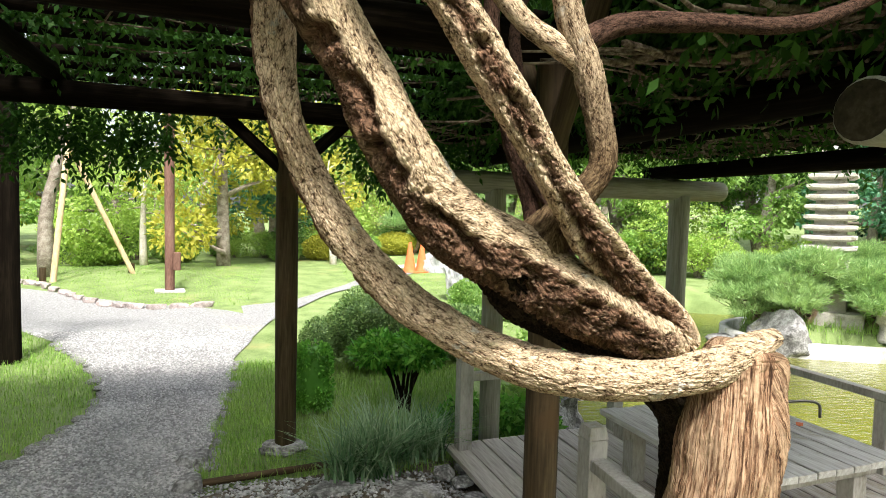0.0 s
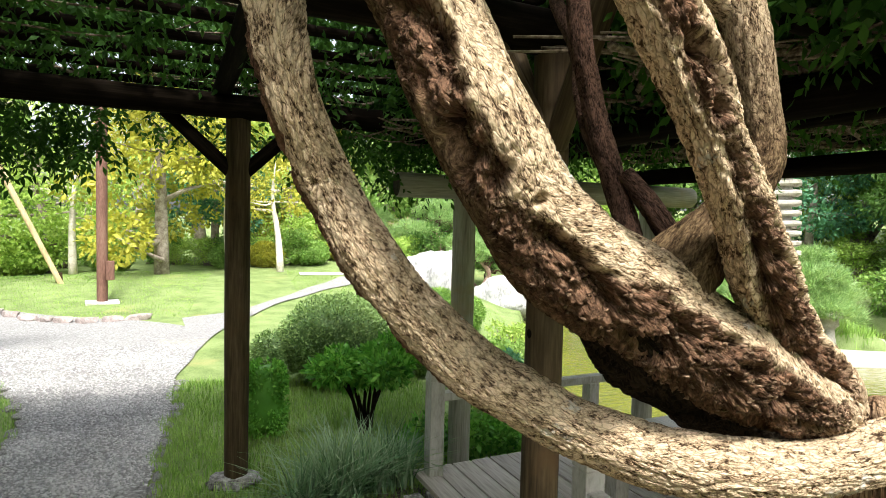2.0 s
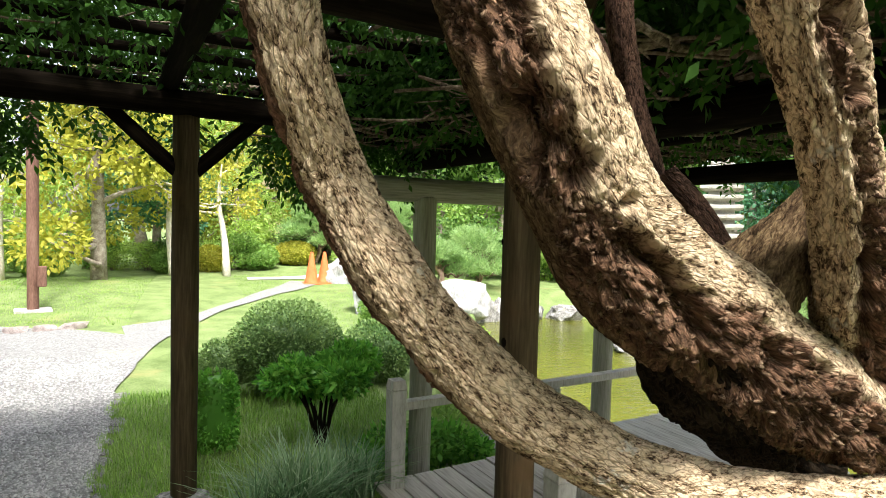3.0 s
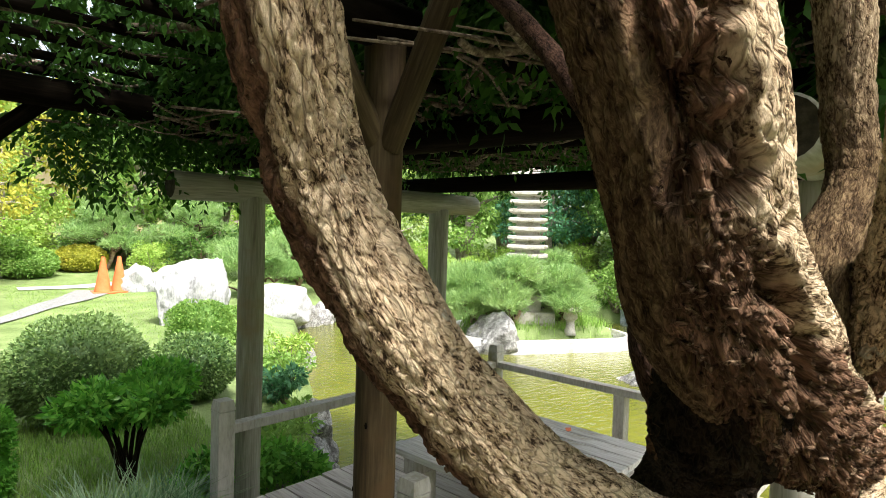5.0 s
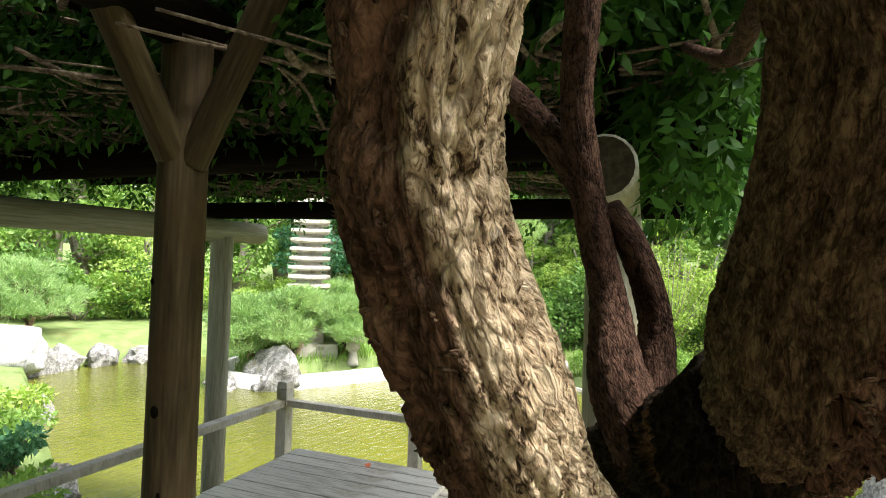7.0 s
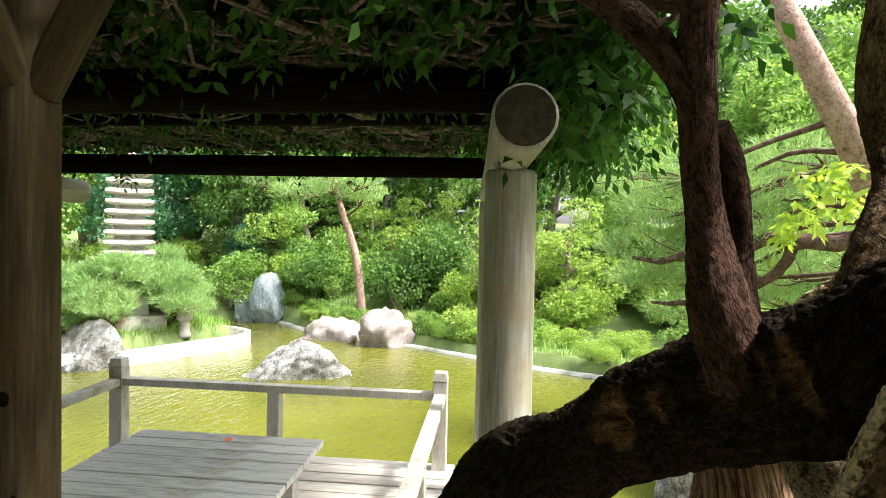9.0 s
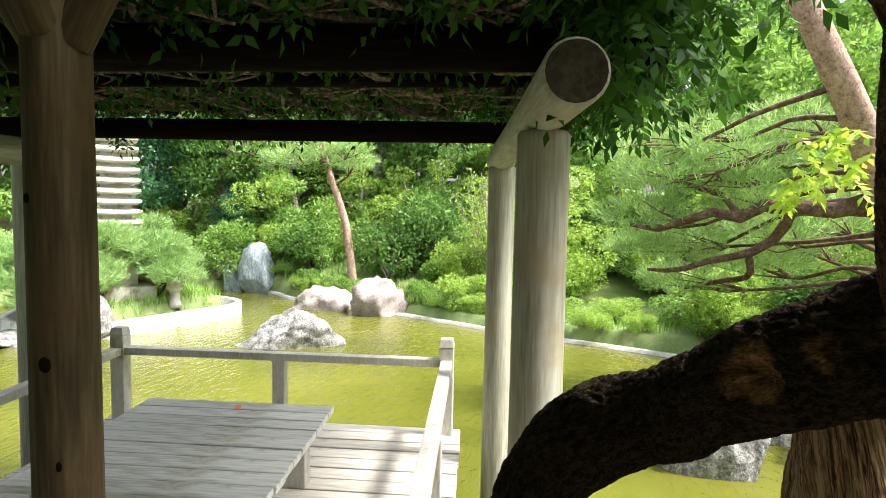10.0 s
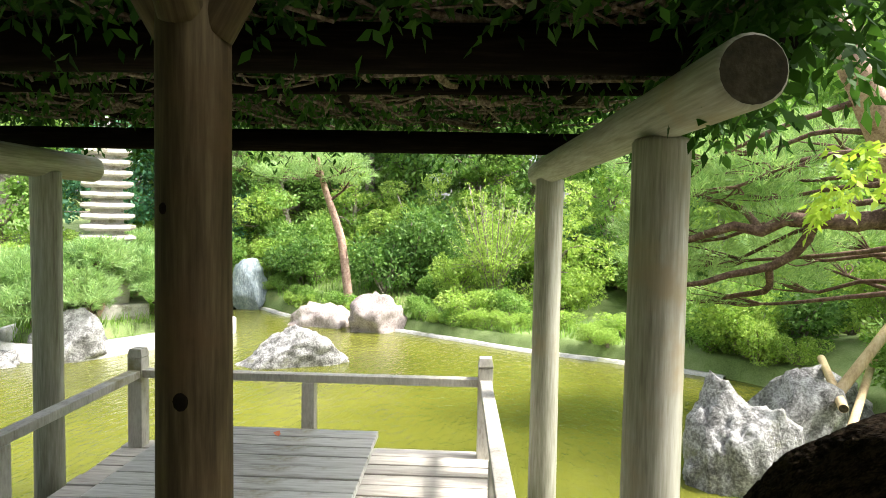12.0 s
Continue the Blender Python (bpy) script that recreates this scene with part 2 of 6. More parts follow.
M_PAGODA = surface("pagoda_stone", [(0.32, (0.27, 0.25, 0.22)), (0.48, (0.48, 0.45, 0.41)), (0.64, (0.62, 0.59, 0.54))], 7, fine=50, rough=0.9, relief=0.6, depth=0.01, stain=(0.25, 0.23, 0.17), stain_at=(0.54, 0.7), stain_scale=5)
M_KERB = surface("pale_kerb", [(0.32, (0.28, 0.27, 0.25)), (0.48, (0.48, 0.47, 0.45)), (0.64, (0.64, 0.63, 0.61))], 5, fine=50, rough=0.9, stain=(0.3, 0.31, 0.22), stain_at=(0.52, 0.68), stain_scale=3)
M_CONE = surface("orange_plastic", [(0.35, (0.62, 0.13, 0.045)), (0.5, (0.72, 0.17, 0.06)), (0.65, (0.75, 0.22, 0.09))], 6, rough=0.5, relief=0.1)
M_WALL = surface("tan_plaster", [(0.35, (0.5, 0.36, 0.22)), (0.5, (0.6, 0.45, 0.28)), (0.65, (0.66, 0.52, 0.34))], 3)
M_ROOF = surface("grey_tile", [(0.35, (0.12, 0.12, 0.13)), (0.5, (0.2, 0.2, 0.21)), (0.65, (0.28, 0.28, 0.29))], 6)
M_STEEL = surface("dark_steel", [(0.35, (0.03, 0.03, 0.03)), (0.5, (0.06, 0.06, 0.06)), (0.65, (0.1, 0.1, 0.1))], 20, rough=0.45, metal=0.6)

M_TWIG = surface("bare_twig", [(0.35, (0.05, 0.036, 0.025)), (0.5, (0.14, 0.11, 0.08)), (0.65, (0.28, 0.23, 0.18))], 30, relief=0.4, shine=0.05)
L_WIST = leaf_material("wisteria_leaf", (0.012, 0.042, 0.008), (0.028, 0.085, 0.015), (0.07, 0.17, 0.03), 0.36, 0.5, 0.1)
L_YOUNG = leaf_material("young_leaf", (0.26, 0.42, 0.05), (0.38, 0.55, 0.07), (0.5, 0.62, 0.1), 0.5)
L_DARK = leaf_material("evergreen_leaf", (0.055, 0.14, 0.04), (0.13, 0.26, 0.07), (0.24, 0.40, 0.12), 0.5)
L_MID = leaf_material("broad_leaf", (0.10, 0.22, 0.045), (0.22, 0.39, 0.09), (0.37, 0.54, 0.17), 0.5)
L_LIGHT = leaf_material("light_leaf", (0.21, 0.36, 0.07), (0.36, 0.54, 0.12), (0.52, 0.66, 0.20), 0.5)
L_YELLOW = leaf_material("yellow_leaf", (0.26, 0.29, 0.04), (0.42, 0.42, 0.06), (0.55, 0.52, 0.09), 0.4)
L_BUSH = leaf_material("clipped_leaf", (0.04, 0.095, 0.03), (0.15, 0.27, 0.085), (0.36, 0.50, 0.20), 0.3)
L_GLOSS = leaf_material("azalea_leaf", (0.05, 0.20, 0.03), (0.14, 0.42, 0.06), (0.30, 0.62, 0.12), 0.35, 0.25)
L_PINE = leaf_material("pine_needle", (0.13, 0.26, 0.09), (0.28, 0.46, 0.18), (0.48, 0.64, 0.30), 0.45)
L_GRASS = leaf_material("grass_blade", (0.11, 0.23, 0.035), (0.21, 0.39, 0.07), (0.36, 0.53, 0.14), 0.35)
L_SEDGE = leaf_material("sedge_blade", (0.035, 0.12, 0.04), (0.13, 0.28, 0.12), (0.42, 0.54, 0.36), 0.3, 0.25)
L_TEAL = leaf_material("bluish_leaf", (0.03, 0.12, 0.06), (0.07, 0.21, 0.11), (0.13, 0.30, 0.16), 0.3)

M_WATER = bpy.data.materials.new("pond_water")
_nt, _b = nodes_of(M_WATER)
_v = coords(_nt, "Object", (1, 1, 1))
_c = ramp(_nt, noise_tex(_nt, _v, 0.35, 4.0), [(0.35, (0.080, 0.086, 0.012)), (0.5, (0.108, 0.113, 0.016)), (0.7, (0.14, 0.143, 0.023))])
_nt.links.new(_c, _b.inputs["Base Color"])
_b.inputs["Roughness"].default_value, _b.inputs["IOR"].default_value = 0.04, 1.33
bump(_nt, _b, noise_tex(_nt, coords(_nt, "Object", (1.6, 3.4, 1)), 3.6, 4.0, 0.55, 0.4), 0.4, 0.05)


# ---- builders ----
def mesh_np(name, verts, faces, uv=None, smooth=False, values=None):
    """A mesh from arrays: verts (n,3), faces (m,3 or 4); uv per vertex; values: {attribute: per-vertex floats}."""
    verts, faces = np.asarray(verts, np.float32), np.asarray(faces, np.int32)
    me = bpy.data.meshes.new(name)
    k = faces.shape[1]
    me.vertices.add(len(verts))
    me.vertices.foreach_set("co", verts.ravel())
    me.loops.add(faces.size)
    me.loops.foreach_set("vertex_index", faces.ravel())
    me.polygons.add(len(faces))
    me.polygons.foreach_set("loop_start", np.arange(0, faces.size, k, dtype=np.int32))
    me.polygons.foreach_set("loop_total", np.full(len(faces), k, np.int32))
    if smooth:
        me.polygons.foreach_set("use_smooth", np.ones(len(faces), bool))
    if uv is not None:
        layer = me.uv_layers.new(name="UVMap")
        layer.data.foreach_set("uv", np.asarray(uv, np.float32)[faces.ravel()].ravel())
    for key, val in (values or {}).items():
        a = me.attributes.new(key, "FLOAT", "POINT")
        a.data.foreach_set("value", np.asarray(val, np.float32))
    me.update(calc_edges=True)
    me.validate()
    return me


def link(name, me, material, parent=None, label=""):
    if material and not me.materials:
        me.materials.append(material)
        if "sawn" in me:
            me.materials.append(M_CUT if material in (M_LOG, M_LOG_GREY, M_STAKE) else material)
    ob = new(name, me)
    if parent:
        m, up = Matrix(), parent
        while up:
            m = up.matrix_basis.copy() if not up.parent else m
            up = up.parent
        ob.parent = parent
        ob.matrix_parent_inverse = m.inverted() if not parent.parent else parent.matrix_basis.inverted()
    if label:
        ob["label"] = label
    return ob


def part(name, bm, material, parent=None, label="", smooth=False):
    """Links a bmesh as one mesh object under a thing or part."""
    me = bpy.data.meshes.new(name)
    if smooth:
        for f in bm.faces:
            f.smooth = True
    bm.to_mesh(me)
    bm.free()
    return link(name, me, material, parent, label)


def thing(name, at, label, category, group="", kind=""):
    ob = new(name)
    ob.location = at
    ob.empty_display_size = 0.1
    return tagged(ob, label, category, group, kind)


def box_bm(size, bevel=0.006, m=None):
    bm = bmesh.new()
    bmesh.ops.create_cube(bm, size=1.0)
    bmesh.ops.scale(bm, vec=size, verts=bm.verts)
    if bevel:
        bmesh.ops.bevel(bm, geom=bm.edges, offset=bevel, segments=2, affect="EDGES", profile=0.6)
    if m is not None:
        bmesh.ops.transform(bm, matrix=m, verts=bm.verts)
    return bm


def smooth_line(points, n):
    """Catmull-Rom through points (k, d) at n even steps."""
    p = np.asarray(points, float)
    p = np.vstack([2 * p[0] - p[1], p, 2 * p[-1] - p[-2]])
    out = []
    for s in np.linspace(0, len(p) - 3 - 1e-6, n):
        i, t = int(s), s - int(s)
        a, b, c, d = p[i:i + 4]
        out.append(0.5 * (2 * b + (c - a) * t + (2 * a - 5 * b + 4 * c - d) * t * t + (3 * b - a - 3 * c + d) * t ** 3))
    return np.array(out)


def tube_arrays(points, rings=24, sides=10, relief=None, cap=True):
    """Verts, quads and uv of a tube through rows of (x, y, z, radius). relief(u, v, p) gives each vertex's change of radius."""
    line = smooth_line(points, rings) if len(points) > 2 or rings > 2 else np.asarray(points, float)
    c, r = line[:, :3], line[:, 3]
    tan = np.gradient(c, axis=0)
    tan /= np.linalg.norm(tan, axis=1)[:, None] + 1e-9
    ref = np.array([0.31, 0.2, 0.93]) if abs(tan[0][2]) < 0.9 else np.array([1.0, 0.1, 0])
    nx = np.cross(tan[0], ref)
    nx /= np.linalg.norm(nx)
    frames = []
    for t in tan:
        nx = nx - t * nx.dot(t)
        nx /= np.linalg.norm(nx)
        frames.append((nx.copy(), np.cross(t, nx)))
    ang = np.linspace(0, 2 * np.pi, sides + 1)
    length = np.concatenate([[0], np.cumsum(np.linalg.norm(np.diff(c, axis=0), axis=1))])
    verts, uv = [], []
    for i, (a, b) in enumerate(frames):
        d = np.cos(ang)[:, None] * a + np.sin(ang)[:, None] * b
        verts.append(c[i] + d * r[i])
        uv.append(np.stack([ang / (2 * np.pi) * 2 * np.pi * max(r[i], 0.005), np.full(sides + 1, length[i])], 1))
    verts, uv = np.concatenate(verts), np.concatenate(uv)
    if relief is not None:
        rad = np.concatenate([(np.cos(ang)[:, None] * a + np.sin(ang)[:, None] * b) for a, b in frames])
        verts = verts + rad * relief(ang, length, c, r, rad)[:, None]
    w = sides + 1
    i, j = np.meshgrid(np.arange(len(c) - 1), np.arange(sides), indexing="ij")
    q = (i * w + j).ravel()
    faces = np.stack([q, q + 1, q + 1 + w, q + w], 1)
    if cap:
        n = len(verts)
        verts = np.vstack([verts, c[:1], c[-1:]])
        uv = np.vstack([uv, [[0, 0]], [[0.02, length[-1]]]])
        k = np.arange(sides)
        last = (len(c) - 1) * w
        faces = np.vstack([faces, np.stack([k + 1, k, np.full(sides, n), np.full(sides, n)], 1),
                           np.stack([k + last, k + 1 + last, np.full(sides, n + 1), np.full(sides, n + 1)], 1)])
    return verts, faces, uv


def quads_mesh(name, verts, faces, uv, smooth=True, values=None):
    """As mesh_np, with the fans of the caps (repeated last index) made triangles."""
    tri = faces[:, 2] == faces[:, 3]
    f = np.vstack([faces[~tri][:, [0, 1, 2]], faces[~tri][:, [0, 2, 3]], faces[tri][:, :3]])
    return mesh_np(name, verts, f, uv, smooth, values)


def tubes_mesh(name, tubes, sides=6, rings=8):
    V, F, U, n = [], [], [], 0
    for pts in tubes:
        v, f, u = tube_arrays(pts, rings, sides)
        V.append(v), F.append(f + n), U.append(u)
        n += len(v)
    return quads_mesh(name, np.concatenate(V), np.concatenate(F), np.concatenate(U))


def fbm(p, scale, octaves=3, seed=0.0):
    return noise.fractal(Vector((p[0] * scale + seed, p[1] * scale + seed * 0.7, p[2] * scale)), 1.0, 2.0, octaves)


def log_mesh(a, b, r, seed=0, sides=20, rings=14, taper=1.0):
    """A debarked log from a to b: slightly uneven, with rounded ends and a few drying cracks."""
    a, b = np.array(a, float), np.array(b, float)
    n = (b - a) / np.linalg.norm(b - a)
    rr = np.random.RandomState(seed)
    t = np.concatenate([[0, 0.004], np.linspace(0.02, 0.98, rings), [0.996, 1.0]])
    pts = [(*(a + (b - a) * s), r * (1 + (taper - 1) * s) * (0.9 if k in (0, len(t) - 1) else 1) * (1 + 0.025 * math.sin(7 * s + seed))) for k, s in enumerate(t)]
    crack = rr.uniform(0, 2 * np.pi, 3)

    def relief(ang, length, c, rad, out):
        d = np.zeros((len(length), len(ang)))
        for k, a0 in enumerate(crack):
            w = np.clip(1 - np.abs(((ang - a0 + np.pi) % (2 * np.pi)) - np.pi) / 0.17, 0, 1)
            d -= 0.05 * r * np.outer(np.sin(np.pi * (length / length[-1])) ** 0.5, w)
        return d.ravel()
    line = np.array(pts)
    v, f, u = tube_arrays_direct(line, sides, relief)
    me = quads_mesh("log", v, f, u)
    ends = np.zeros(len(me.polygons), np.int32)
    ends[-2 * sides:] = 1
    me["sawn"] = 1
    me.polygons.foreach_set("material_index", ends)
    me.polygons.foreach_set("use_smooth", ends == 0)
    return me


def tube_arrays_direct(line, sides, relief):
    c = line[:, :3]
    tan = c[-1] - c[0]
    tan = tan / np.linalg.norm(tan)
    ref = np.array([0, 0, 1.0]) if abs(tan[2]) < 0.9 else np.array([1.0, 0, 0])
    a = np.cross(tan, ref)
    a /= np.linalg.norm(a)
    b = np.cross(tan, a)
    ang = np.linspace(0, 2 * np.pi, sides + 1)
    d = np.cos(ang)[:, None] * a + np.sin(ang)[:, None] * b
    length = np.linalg.norm(c - c[0], axis=1)
    verts = (c[:, None, :] + d[None] * line[:, 3][:, None, None]).reshape(-1, 3)
    rad = np.tile(d, (len(c), 1))
    verts = verts + rad * relief(ang, length, c, line[:, 3], rad)[:, None]
    uv = np.stack([np.tile(ang * line[:, 3].mean(), len(c)), np.repeat(length, sides + 1)], 1)
    w = sides + 1
    i, j = np.meshgrid(np.arange(len(c) - 1), np.arange(sides), indexing="ij")
    q = (i * w + j).ravel()
    faces = np.stack([q, q + 1, q + 1 + w, q + w], 1)
    n, last, k = len(verts), (len(c) - 1) * w, np.arange(sides)
    verts = np.vstack([verts, c[:1], c[-1:]])
    uv = np.vstack([uv, [[0, 0]], [[0, length[-1]]]])
    faces = np.vstack([faces, np.stack([k + 1, k, np.full(sides, n), np.full(sides, n)], 1),
                       np.stack([k + last, k + 1 + last, np.full(sides, n + 1), np.full(sides, n + 1)], 1)])
    return verts, faces, uv


def leaf_mesh(name, at, out, size, rs, wide=0.5, droop=0.3, spread=0.8):
    """Many folded leaf blades: at (n,3) their stalks, out (n,3) the way they point, size (n,)."""
    n = len(at)
    d = out + rs.normal(0, spread, (n, 3))
    d[:, 2] -= droop
    d /= np.linalg.norm(d, axis=1)[:, None] + 1e-9
    side = np.cross(d, rs.normal(0, 1, (n, 3)))
    side /= np.linalg.norm(side, axis=1)[:, None] + 1e-9
    up = np.cross(side, d)
    s = size[:, None]
    mid = at + d * s * 0.45
    v = np.stack([at, mid + side * s * wide * 0.5 + up * s * 0.06, at + d * s - up * s * 0.08, mid - side * s * wide * 0.5 + up * s * 0.06], 1).reshape(-1, 3)
    f = np.arange(n * 4).reshape(-1, 4)
    return mesh_np(name, v, f)


def ball_points(rs, n, inner=0.0):
    v = rs.normal(0, 1, (n, 3))
    v /= np.linalg.norm(v, axis=1)[:, None]
    return v * (inner + (1 - inner) * rs.rand(n, 1) ** 0.6), v


def clump_points(rs, clumps, n, inner=0.55):
    """n points on clumps, rows of (x, y, z, rx, ry, rz); also outward ways."""
    clumps = np.asarray(clumps, float)
    w = clumps[:, 3] * clumps[:, 4] + clumps[:, 4] * clumps[:, 5]
    pick = rs.choice(len(clumps), n, p=w / w.sum())
    p, o = ball_points(rs, n, inner)
    c = clumps[pick]
    return c[:, :3] + p * c[:, 3:], o


def rock_mesh(name, size, seed, cuts=4, rough=0.28, flat=0.0, ridged=0.0):
    bm = bmesh.new()
    bmesh.ops.create_icosphere(bm, subdivisions=cuts, radius=1.0)
    rs = np.random.RandomState(seed)
    planes = [(Vector(rs.normal(0, 1, 3)).normalized(), rs.uniform(0.55, 0.85)) for _ in range(13)]
    for v in bm.verts:
        p = v.co.copy()
        for n, d in planes:
            k = p.dot(n)
            if k > d:
                p -= n * (k - d) * 0.95
        e = rough * fbm(p, 1.6, 4, seed) + 0.35 * rough * fbm(p, 6.0, 4, seed + 9)
        if ridged:
            e -= ridged * (abs(fbm((p[0] * 3, p[1] * 3, p[2] * 0.5), 2.2, 3, seed + 4)) + 0.6 * abs(fbm((p[0] * 3, p[1] * 3, p[2] * 0.7), 5.5, 3, seed + 6)))
        p *= 1 + e
        if flat and p.z > flat:
            p.z = flat + (p.z - flat) * 0.15
        v.co = Vector((p.x * size[0], p.y * size[1], p.z * size[2]))
    for f in bm.faces:
        f.smooth = cuts >= 4
    me = bpy.data.meshes.new(name)
    bm.to_mesh(me)
    bm.free()
    return me


def boulder(at, size, material, seed, label, turn=0, name="boulder", cuts=4, rough=0.28, flat=0.0, ridged=0.0, group=""):
    ob = link(name, rock_mesh(name, size, seed, cuts, rough, flat, ridged), material)
    ob.matrix_basis = pose(*at, 0, 0, turn)
    return tagged(ob, label, "rock", group)


# ---- ground, pond ----
WATER_Z = -0.5
POND = [(2.05, 0.85), (1.75, 2.0), (1.8, 3.9), (2.15, 4.75), (2.75, 5.8), (3.45, 7.3), (4.45, 9.6), (5.2, 11.3), (6.1, 12.8), (7.4, 12.7), (8.6, 12.2), (10.5, 11.3),
        (12.5, 9.6), (12.95, 8.0), (12.1, 6.8), (11.5, 5.5), (11.1, 4.3), (10.5, 3.05), (9.85, 1.75), (9.35, 0.3), (8.6, -1.2), (7.3, -1.9), (5.9, -1.5), (4.6, -0.7), (3.3, 0.05)]
ISLAND = [(7.55, 8.35), (8.2, 7.9), (9.0, 7.55), (9.85, 7.2), (10.3, 7.5), (10.5, 8.5), (10.0, 9.7), (8.8, 10.1), (7.7, 9.5)]


def closed_line(poly, per=6):
    p = np.asarray(poly, float)
    p = np.vstack([p[-1], p, p[0], p[1]])
    out = []
    for i in range(1, len(p) - 2):
        a, b, c, d = p[i - 1:i + 3]
        for t in np.arange(per) / per:
            out.append(0.5 * (2 * b + (c - a) * t + (2 * a - 5 * b + 4 * c - d) * t * t + (3 * b - a - 3 * c + d) * t ** 3))
    return np.array(out)


POND_LINE, ISLAND_LINE = closed_line(POND), closed_line(ISLAND)


def signed(line, x, y):
    """Distance to a closed line, below zero inside; arrays."""
    a, b = line, np.roll(line, -1, 0)
    best = np.full(x.shape, 1e9)
    inside = np.zeros(x.shape, bool)
    for (ax, ay), (bx, by) in zip(a, b):
        dx, dy = bx - ax, by - ay
        t = np.clip(((x - ax) * dx + (y - ay) * dy) / (dx * dx + dy * dy), 0, 1)
        best = np.minimum(best, np.hypot(x - ax - t * dx, y - ay - t * dy))
        inside ^= ((ay > y) != (by > y)) & (x < dx * (y - ay) / (by - ay + 1e-12) + ax)
    return np.where(inside, -best, best)


def step(v, lo, hi):
    t = np.clip((v - lo) / (hi - lo), 0, 1)
    return t * t * (3 - 2 * t)


def land(x, y):
    """Height of the ground, pond bed included."""
    x, y = np.asarray(x, float), np.asarray(y, float)
    h = 0.22 * np.exp(-(((x + 2.6) / 4.2) ** 2 + ((y - 14.0) / 3.4) ** 2))
    h = h + 0.16 * np.clip(x - 12.2, 0, 14) + 0.03 * np.clip(y - 19, 0, 12) + 0.10 * np.clip(-1.5 - y, 0, 6) * step(x, 4, 7)
    east = step(x, 8.5, 11.0) * step(12.2 - y, 0, 3)
    h = h + 1.0 * np.exp(-(((x - 5) / 7) ** 2 + ((y - 25) / 6) ** 2))
    h = h - 0.30 * east * step(14.5 - x, 0, 2.3)
    h = h + 0.02 * np.sin(x * 1.7 + y) * np.cos(y * 1.3)
    d = signed(POND_LINE, x, y)
    i = signed(ISLAND_LINE, x, y)
    h = h - 0.24 * step(1.1 - d, 0, 1.1) * (1 - east)
    bed = -1.1 + (0.95 + 0.12 * np.clip(-i, 0, 2)) * step(-i, -0.02, 0.22)
    return np.where(d < 0, h + (bed - h) * step(-d, 0.0, 0.25), h)


def axis_steps(lo, hi, fine, far):
    mid = list(np.arange(lo, hi + 1e-6, fine))
    s, v, up = fine, hi, []
    while v < far:
        s *= 1.35
        v += s
        up.append(v)
    s, v, dn = fine, lo, []
    while v > -far:
        s *= 1.35
        v -= s
        dn.append(v)
    return np.array(dn[::-1] + mid + up)


gx, gy = axis_steps(-7, 16, 0.16, 420), axis_steps(-3, 19, 0.16, 420)
GX, GY = np.meshgrid(gx, gy, indexing="ij")
gz = land(GX, GY)
ni, nj = GX.shape
ii, jj = np.meshgrid(np.arange(ni - 1), np.arange(nj - 1), indexing="ij")
q = (ii * nj + jj).ravel()
ground_me = mesh_np("ground", np.stack([GX, GY, gz], -1).reshape(-1, 3), np.stack([q, q + nj, q + nj + 1, q + 1], 1), smooth=True)
ground = tagged(link("ground", ground_me, M_GRASS_GROUND), "mown green lawn sloping down to the pond", "ground", kind="structure")

bm = bmesh.new()
vs = [bm.verts.new((x, y, WATER_Z)) for x, y in closed_line([(x + (0.5 if x > 6 else -0.5), y + (0.5 if y > 5 else -0.5)) for x, y in POND], 3)]
bm.faces.new(vs)
bmesh.ops.triangulate(bm, faces=bm.faces)
tagged(part("water", bm, M_WATER), "still olive-green pond water with faint ripples", "pond", kind="structure")


def strip(name, left, right, material, lift, label, category, n=40, cross=5):
    """A ground sheet between two lines that lies on the land."""
    a, b = smooth_line(left, n), smooth_line(right, n)
    t = np.linspace(0, 1, cross)[None, :, None]
    p = a[:, None, :] * (1 - t) + b[:, None, :] * t
    z = np.maximum(land(p[..., 0], p[..., 1]), -0.3) + lift
    v = np.concatenate([p, z[..., None]], -1).reshape(-1, 3)
    i, j = np.meshgrid(np.arange(n - 1), np.arange(cross - 1), indexing="ij")
    k = (i * cross + j).ravel()
    return tagged(link(name, mesh_np(name, v, np.stack([k, k + cross, k + cross + 1, k + 1], 1), smooth=True), material), label, category, kind="structure")


# the gravel walk: from the shelter towards the lawn, forking left and right
G_LEFT = [(-1.75, 2.2), (-1.7, 3.2), (-1.7, 4.09), (-1.58, 4.6), (-1.56, 5.08), (-1.63, 5.7), (-2.1, 6.7), (-2.8, 7.8), (-3.45, 8.5), (-5.0, 9.6), (-8.0, 10.6)]
G_RIGHT = [(-0.3, 2.2), (-0.45, 3.2), (-0.53, 3.8), (-0.53, 4.45), (-0.57, 4.95), (-0.58, 5.7), (-0.66, 6.75), (-0.58, 8.0), (-0.9, 9.5), (-3.4, 10.9), (-8.0, 14.2)]
strip("gravel_path", G_LEFT, G_RIGHT, M_GRAVEL, 0.018, "pale grey gravel walk curving past the lawn", "path", 60, 9)
strip("gravel_fork", [(-0.95, 10.05), (-0.05, 10.85), (0.6, 12.1), (1.3, 13.6), (2.2, 15.6)], [(-0.58, 7.9), (-0.35, 9.1), (0.3, 10.9), (1.15, 12.5), (2.9, 15.2)], M_GRAVEL, 0.022, "narrow gravel path between lawn and bushes", "path", 30, 6)
